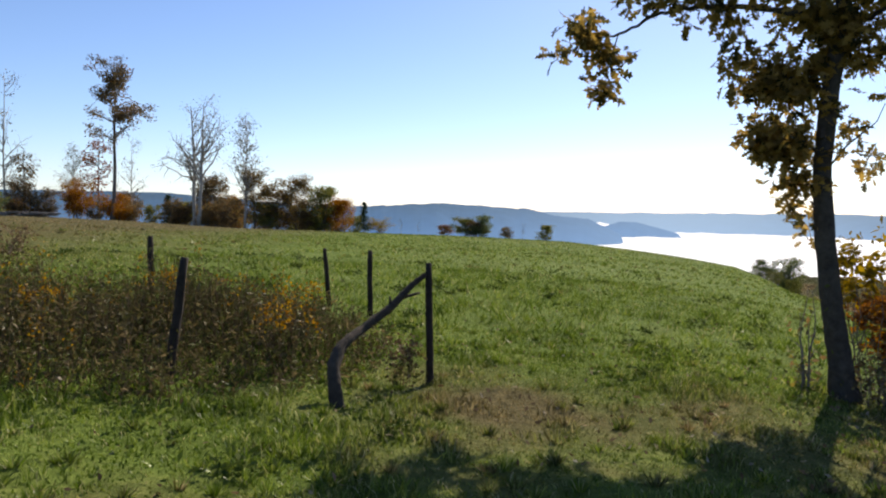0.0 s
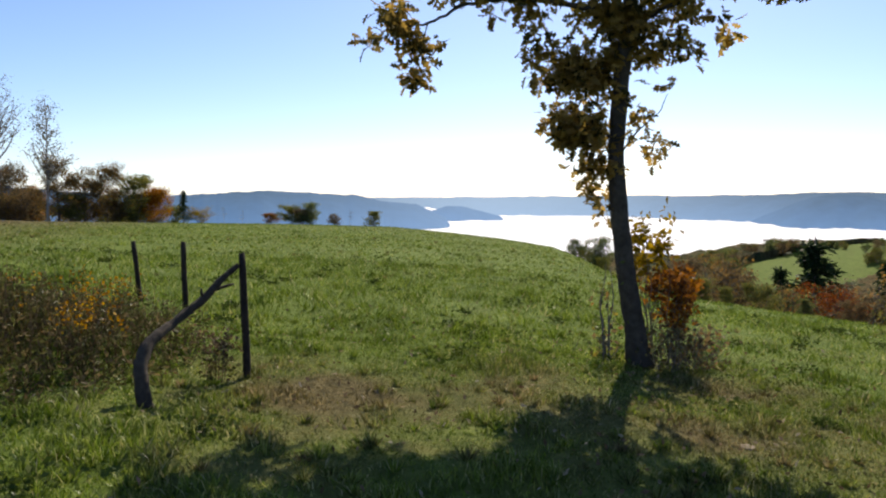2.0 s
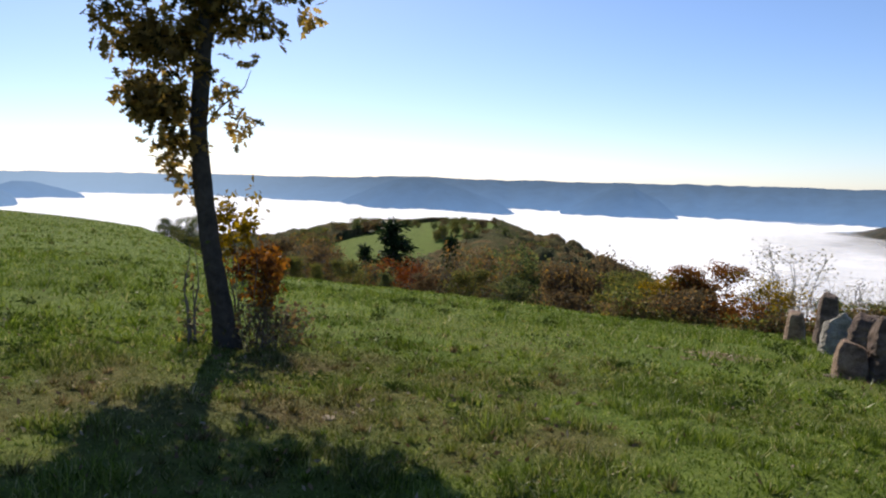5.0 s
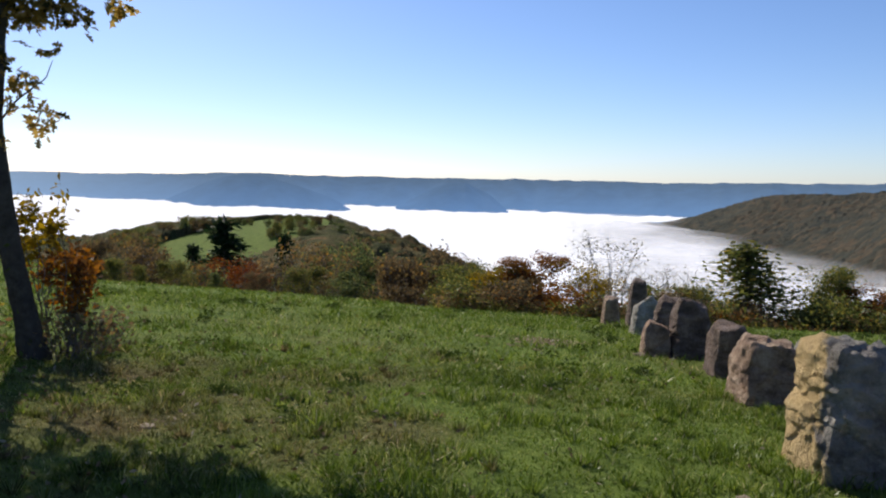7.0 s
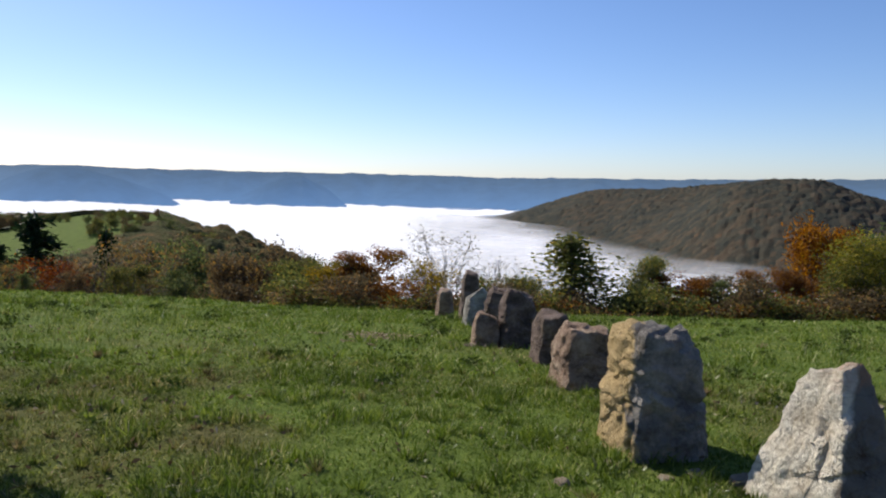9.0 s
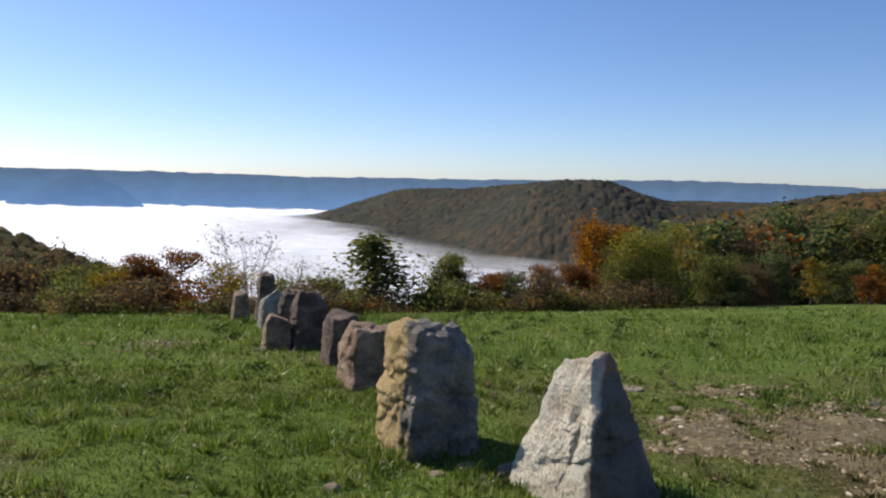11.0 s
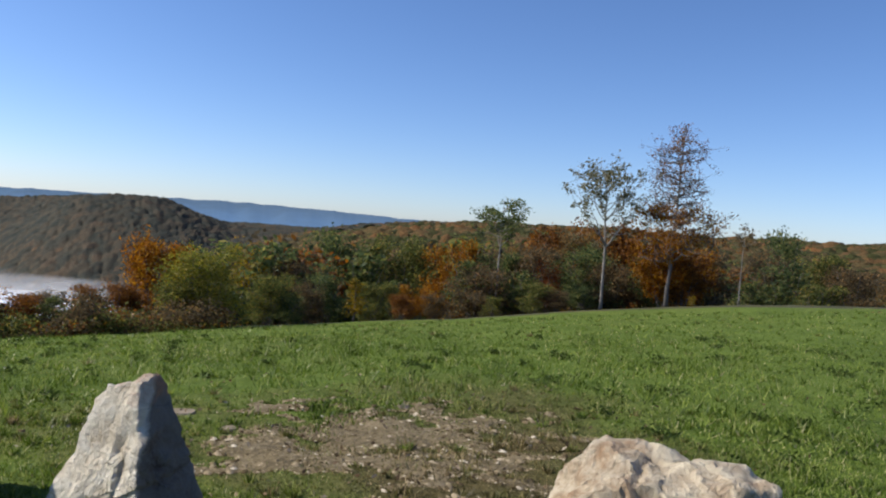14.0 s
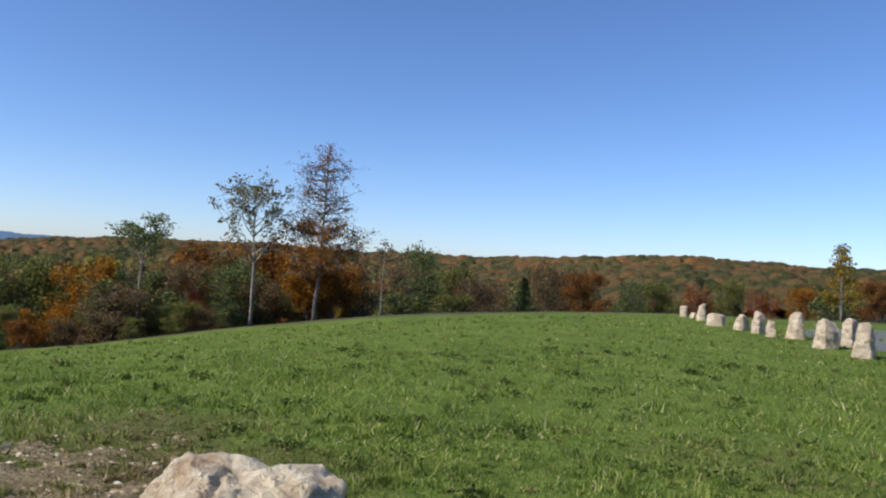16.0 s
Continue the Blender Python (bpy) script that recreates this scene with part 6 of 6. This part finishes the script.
def tufts(name, label, r0, r1, count, blades, height, seed):
    """Taller tussocks that stand out of the turf."""
    rng = np.random.RandomState(seed)
    V, T, D, n = [], [], [], 0
    for _ in range(count):
        az, r = math.radians(rng.uniform(-33, 171)), math.sqrt(rng.uniform(r0 * r0, r1 * r1))
        x, y = r * math.sin(az), r * math.cos(az)
        if in_dirt(np.array(x), np.array(y)) > 0.2 or r > rim(math.degrees(az))[0]:
            continue
        k = int(blades * rng.uniform(0.4, 1.2))
        size = height * rng.uniform(0.5, 1.2)
        a, out = rng.uniform(0, 6.283, k), np.abs(rng.normal(0, 0.5, k)) * size
        bx, by = x + np.cos(a) * out * 0.5, y + np.sin(a) * out * 0.5
        h = size * (0.5 + 0.6 * rng.rand(k))
        w = 0.004 + 0.0006 * r
        b = rng.uniform(0, 6.283, k)
        z = np.full(k, gz(x, y) - 0.01)
        dx, dy = np.cos(a) * (out * 0.8 + 0.02), np.sin(a) * (out * 0.8 + 0.02)
        v = np.stack([np.stack([bx - np.cos(b) * w, by - np.sin(b) * w, z], 1), np.stack([bx + np.cos(b) * w, by + np.sin(b) * w, z], 1), np.stack([bx + dx, by + dy, z + h], 1)], 1)
        V.append(v.reshape(-1, 3))
        T.append(np.arange(k * 3).reshape(k, 3) + n)
        D.append(np.full(k * 3, np.clip(float(dryness(np.array(x), np.array(y))) + rng.normal() * 0.3, 0, 1)))
        n += k * 3
    me = soup(name, np.concatenate(V), None, np.concatenate(T))
    at = me.attributes.new("dry", "FLOAT", "POINT")
    at.data.foreach_set("value", np.concatenate(D).astype(np.float32))
    tagged(mesh_thing(name, me, M_GRASS), label, "grass", kind="stuff")


tufts("grass_tufts", "tussocks of longer grass in the turf", 2, 10, 1300, 45, 0.085, 21)
tufts("grass_tufts", "tussocks of longer grass in the meadow", 10, 36, 2200, 24, 0.10, 22)


def rosettes():
    """Dark clumps of broad weed leaves scattered through the turf."""
    rng = np.random.RandomState(88)
    np.random.seed(88)
    s = Soup()
    for _ in range(330):
        az, r = math.radians(rng.uniform(-33, 165)), math.sqrt(rng.uniform(9, 420))
        x, y = r * math.sin(az), r * math.cos(az)
        if in_dirt(np.array(x), np.array(y)) > 0.1 or r > rim(math.degrees(az))[0]:
            continue
        k, wide = rng.randint(25, 70), rng.uniform(0.06, 0.16)
        p = np.stack([x + rng.normal(size=k) * wide, y + rng.normal(size=k) * wide * 0.6, np.zeros(k)], 1)
        p[:, 2] = ground_z(p[:, 0], p[:, 1]) + 0.02 + rng.rand(k) * wide * 0.6
        s.leaves(p, np.full(k, 0.05 + 0.001 * r), -0.25, 0.45)
    tagged(mesh_thing("broad_leaf_weeds", s.mesh("broad_leaf_weeds"), M_ROSETTE), "dark green clumps of broad-leaved weeds in the turf", "weeds", kind="stuff")


rosettes()


def fallen_leaves():
    """Dry leaves and bits of straw lying in the turf."""
    rng = np.random.RandomState(66)
    s = Soup()
    np.random.seed(66)
    n = 5200
    az, r = np.radians(rng.uniform(-32, 150, n)), np.sqrt(rng.uniform(3.0, 150, n))
    x, y = r * np.sin(az), r * np.cos(az)
    keep = rng.rand(n) < 0.12 + 0.9 * dryness(x, y) + 0.6 * np.exp(-((x - 3.5) ** 2 + (y - 5.5) ** 2) / 9)
    x, y = x[keep], y[keep]
    s.leaves(np.stack([x, y, ground_z(x, y) + 0.025 + 0.03 * rng.rand(len(x))], 1), np.full(len(x), 0.05), 0.0, 0.45)
    tagged(mesh_thing("fallen_leaves", s.mesh("fallen_leaves"), M_LITTER), "dry brown leaves lying in the turf", "leaves", kind="stuff")


fallen_leaves()


# ---- weeds along the fence ----
def in_weeds(x, y):
    return 1.0 - np.hypot((x + 2.95) / 3.45, (y - 7.85) / 2.5) + (val_noise(x * 0.9, y * 0.9, 99) - 0.5) * 0.5


def weeds():
    rng = np.random.RandomState(8)
    stems, dry, leaf, flower = Soup(), Soup(), [], []
    for _ in range(10500):
        x, y = rng.uniform(-8.0, 0.9), rng.uniform(5.2, 11.5)
        d = float(in_weeds(np.array(x), np.array(y)))
        if d < 0.0 or rng.rand() > 0.35 + d:
            continue
        h = rng.uniform(0.2, 0.72) * (0.45 + 0.5 * min(d * 2, 1)) * (0.45 + 0.95 * float(val_noise(np.array(x * 1.3), np.array(y * 1.3), 18)))
        z = gz(x, y) - 0.02
        top = np.array([x + rng.normal() * 0.09, y + rng.normal() * 0.09, z + h])
        pts = np.linspace((x, y, z), top, 4)
        pts[1:3] += rng.normal(size=(2, 3)) * 0.012
        (dry if rng.rand() < 0.5 else stems).tube(pts, np.linspace(0.004, 0.0015, 4), 3, False)
        n = rng.randint(4, 10)
        u = rng.uniform(0.2, 1.0, n)[:, None]
        leaf.append(pts[0] + (top - pts[0]) * u + rng.normal(size=(n, 3)) * 0.035)
        f = val_noise(np.array(x * 0.7), np.array(y * 0.7), 17)
        if rng.rand() < (f - 0.58) * 0.2:
            flower.append(top + rng.normal(size=(10, 3)) * np.array([0.035, 0.035, 0.04]))
    tagged(mesh_thing("weeds", stems.mesh("weeds"), M_WEED), "green weed stems along the old fence", "weeds", kind="stuff")
    tagged(mesh_thing("dry_weeds", dry.mesh("dry_weeds"), M_DRYWEED), "dry brown weed stalks along the old fence", "weeds", kind="stuff")
    s = Soup()
    p = np.concatenate(leaf)
    s.leaves(p, np.full(len(p), 0.06), 0.0, 0.3)
    tagged(mesh_thing("weed_leaves", s.mesh("weed_leaves"), M_WEED), "green and brown weed leaves along the fence", "weeds", kind="stuff")
    s = Soup()
    p = np.concatenate(flower)
    s.leaves(p, np.full(len(p), 0.026), -0.2, 0.8)
    tagged(mesh_thing("goldenrod_flowers", s.mesh("goldenrod_flowers"), M_FLOWER), "fading yellow goldenrod heads among the weeds", "flowers", kind="stuff")


np.random.seed(12)
weeds()


def flower_plant(x, y, h, wide, label, head, seed, heads=35, name="goldenrod_plant"):
    ob = empty(name, label, "wildflower")
    ob.matrix_basis = pose(x, y, gz(x, y))
    w, e = grow(h, 7, wide, 4, seed, 0.014, 0.4, 0.04, 2, 0.8)
    part("stem", w, M_DRYWEED, ob)
    part("foliage", leafy(e * np.array([1, 1, 0.75]), 150, 0.045, 0.05, 0.9, seed), M_WEED, ob)["kind"] = "stuff"
    np.random.seed(seed)
    s = Soup()
    top = e[e[:, 2] > h * 0.6]
    p = top[np.random.randint(0, len(top), heads * 6)] + np.random.normal(size=(heads * 6, 3)) * 0.035
    s.leaves(p, np.full(len(p), 0.03), -0.2, 0.8)
    part("flower_head", s, head, ob)["kind"] = "stuff"


flower_plant(-1.0, 6.7, 0.62, 0.22, "goldenrod with orange-yellow heads beside the fence", M_FLOWER, 5)
flower_plant(-1.0, 7.9, 0.72, 0.25, "goldenrod with fading orange heads among weeds", M_FLOWER, 6)
flower_plant(-3.4, 7.4, 0.55, 0.15, "yellow goldenrod among weeds", M_FLOWER, 7, 30)
flower_plant(-2.6, 8.6, 0.62, 0.2, "goldenrod with yellow heads among weeds", M_FLOWER, 8, 40)
flower_plant(-4.7, 9.6, 0.95, 0.22, "tall dry russet weed in the meadow", M_DRYWEED, 9, 90, "dry_weed")
flower_plant(-5.0, 9.5, 0.85, 0.12, "tall dry russet weed in the meadow", M_DRYWEED, 10, 60, "dry_weed")
flower_plant(0.0, 6.4, 0.42, 0.12, "small russet weed by the fence post", M_DRYWEED, 11, 40, "dry_weed")


# ---- brush pile at the far end of the field ----
def brush_pile(x, y, seed, label):
    ob = empty("brush_pile", label, "brush pile")
    ob.matrix_basis = pose(x, y, gz(x, y))
    np.random.seed(seed)
    for k in range(9):
        s = Soup()
        a, l = np.random.uniform(-0.5, 0.5), np.random.uniform(1.2, 3.0)
        c = np.array([np.random.uniform(-1.6, 1.6), np.random.uniform(-0.6, 0.6), np.random.uniform(0.08, 0.5)])
        d = np.array([math.cos(a), math.sin(a), np.random.uniform(-0.1, 0.15)]) * l / 2
        s.tube(wander(c - d, c + d, 6, 0.12), np.linspace(0.14, 0.06, 6), 7)
        part("branch", s, M_GREYBARK, ob)
    return ob


brush_pile(-35.2, 73.9, 3, "heap of grey dead branches at the field's end")
brush_pile(-32.6, 73.4, 7, "heap of grey dead branches at the field's end")
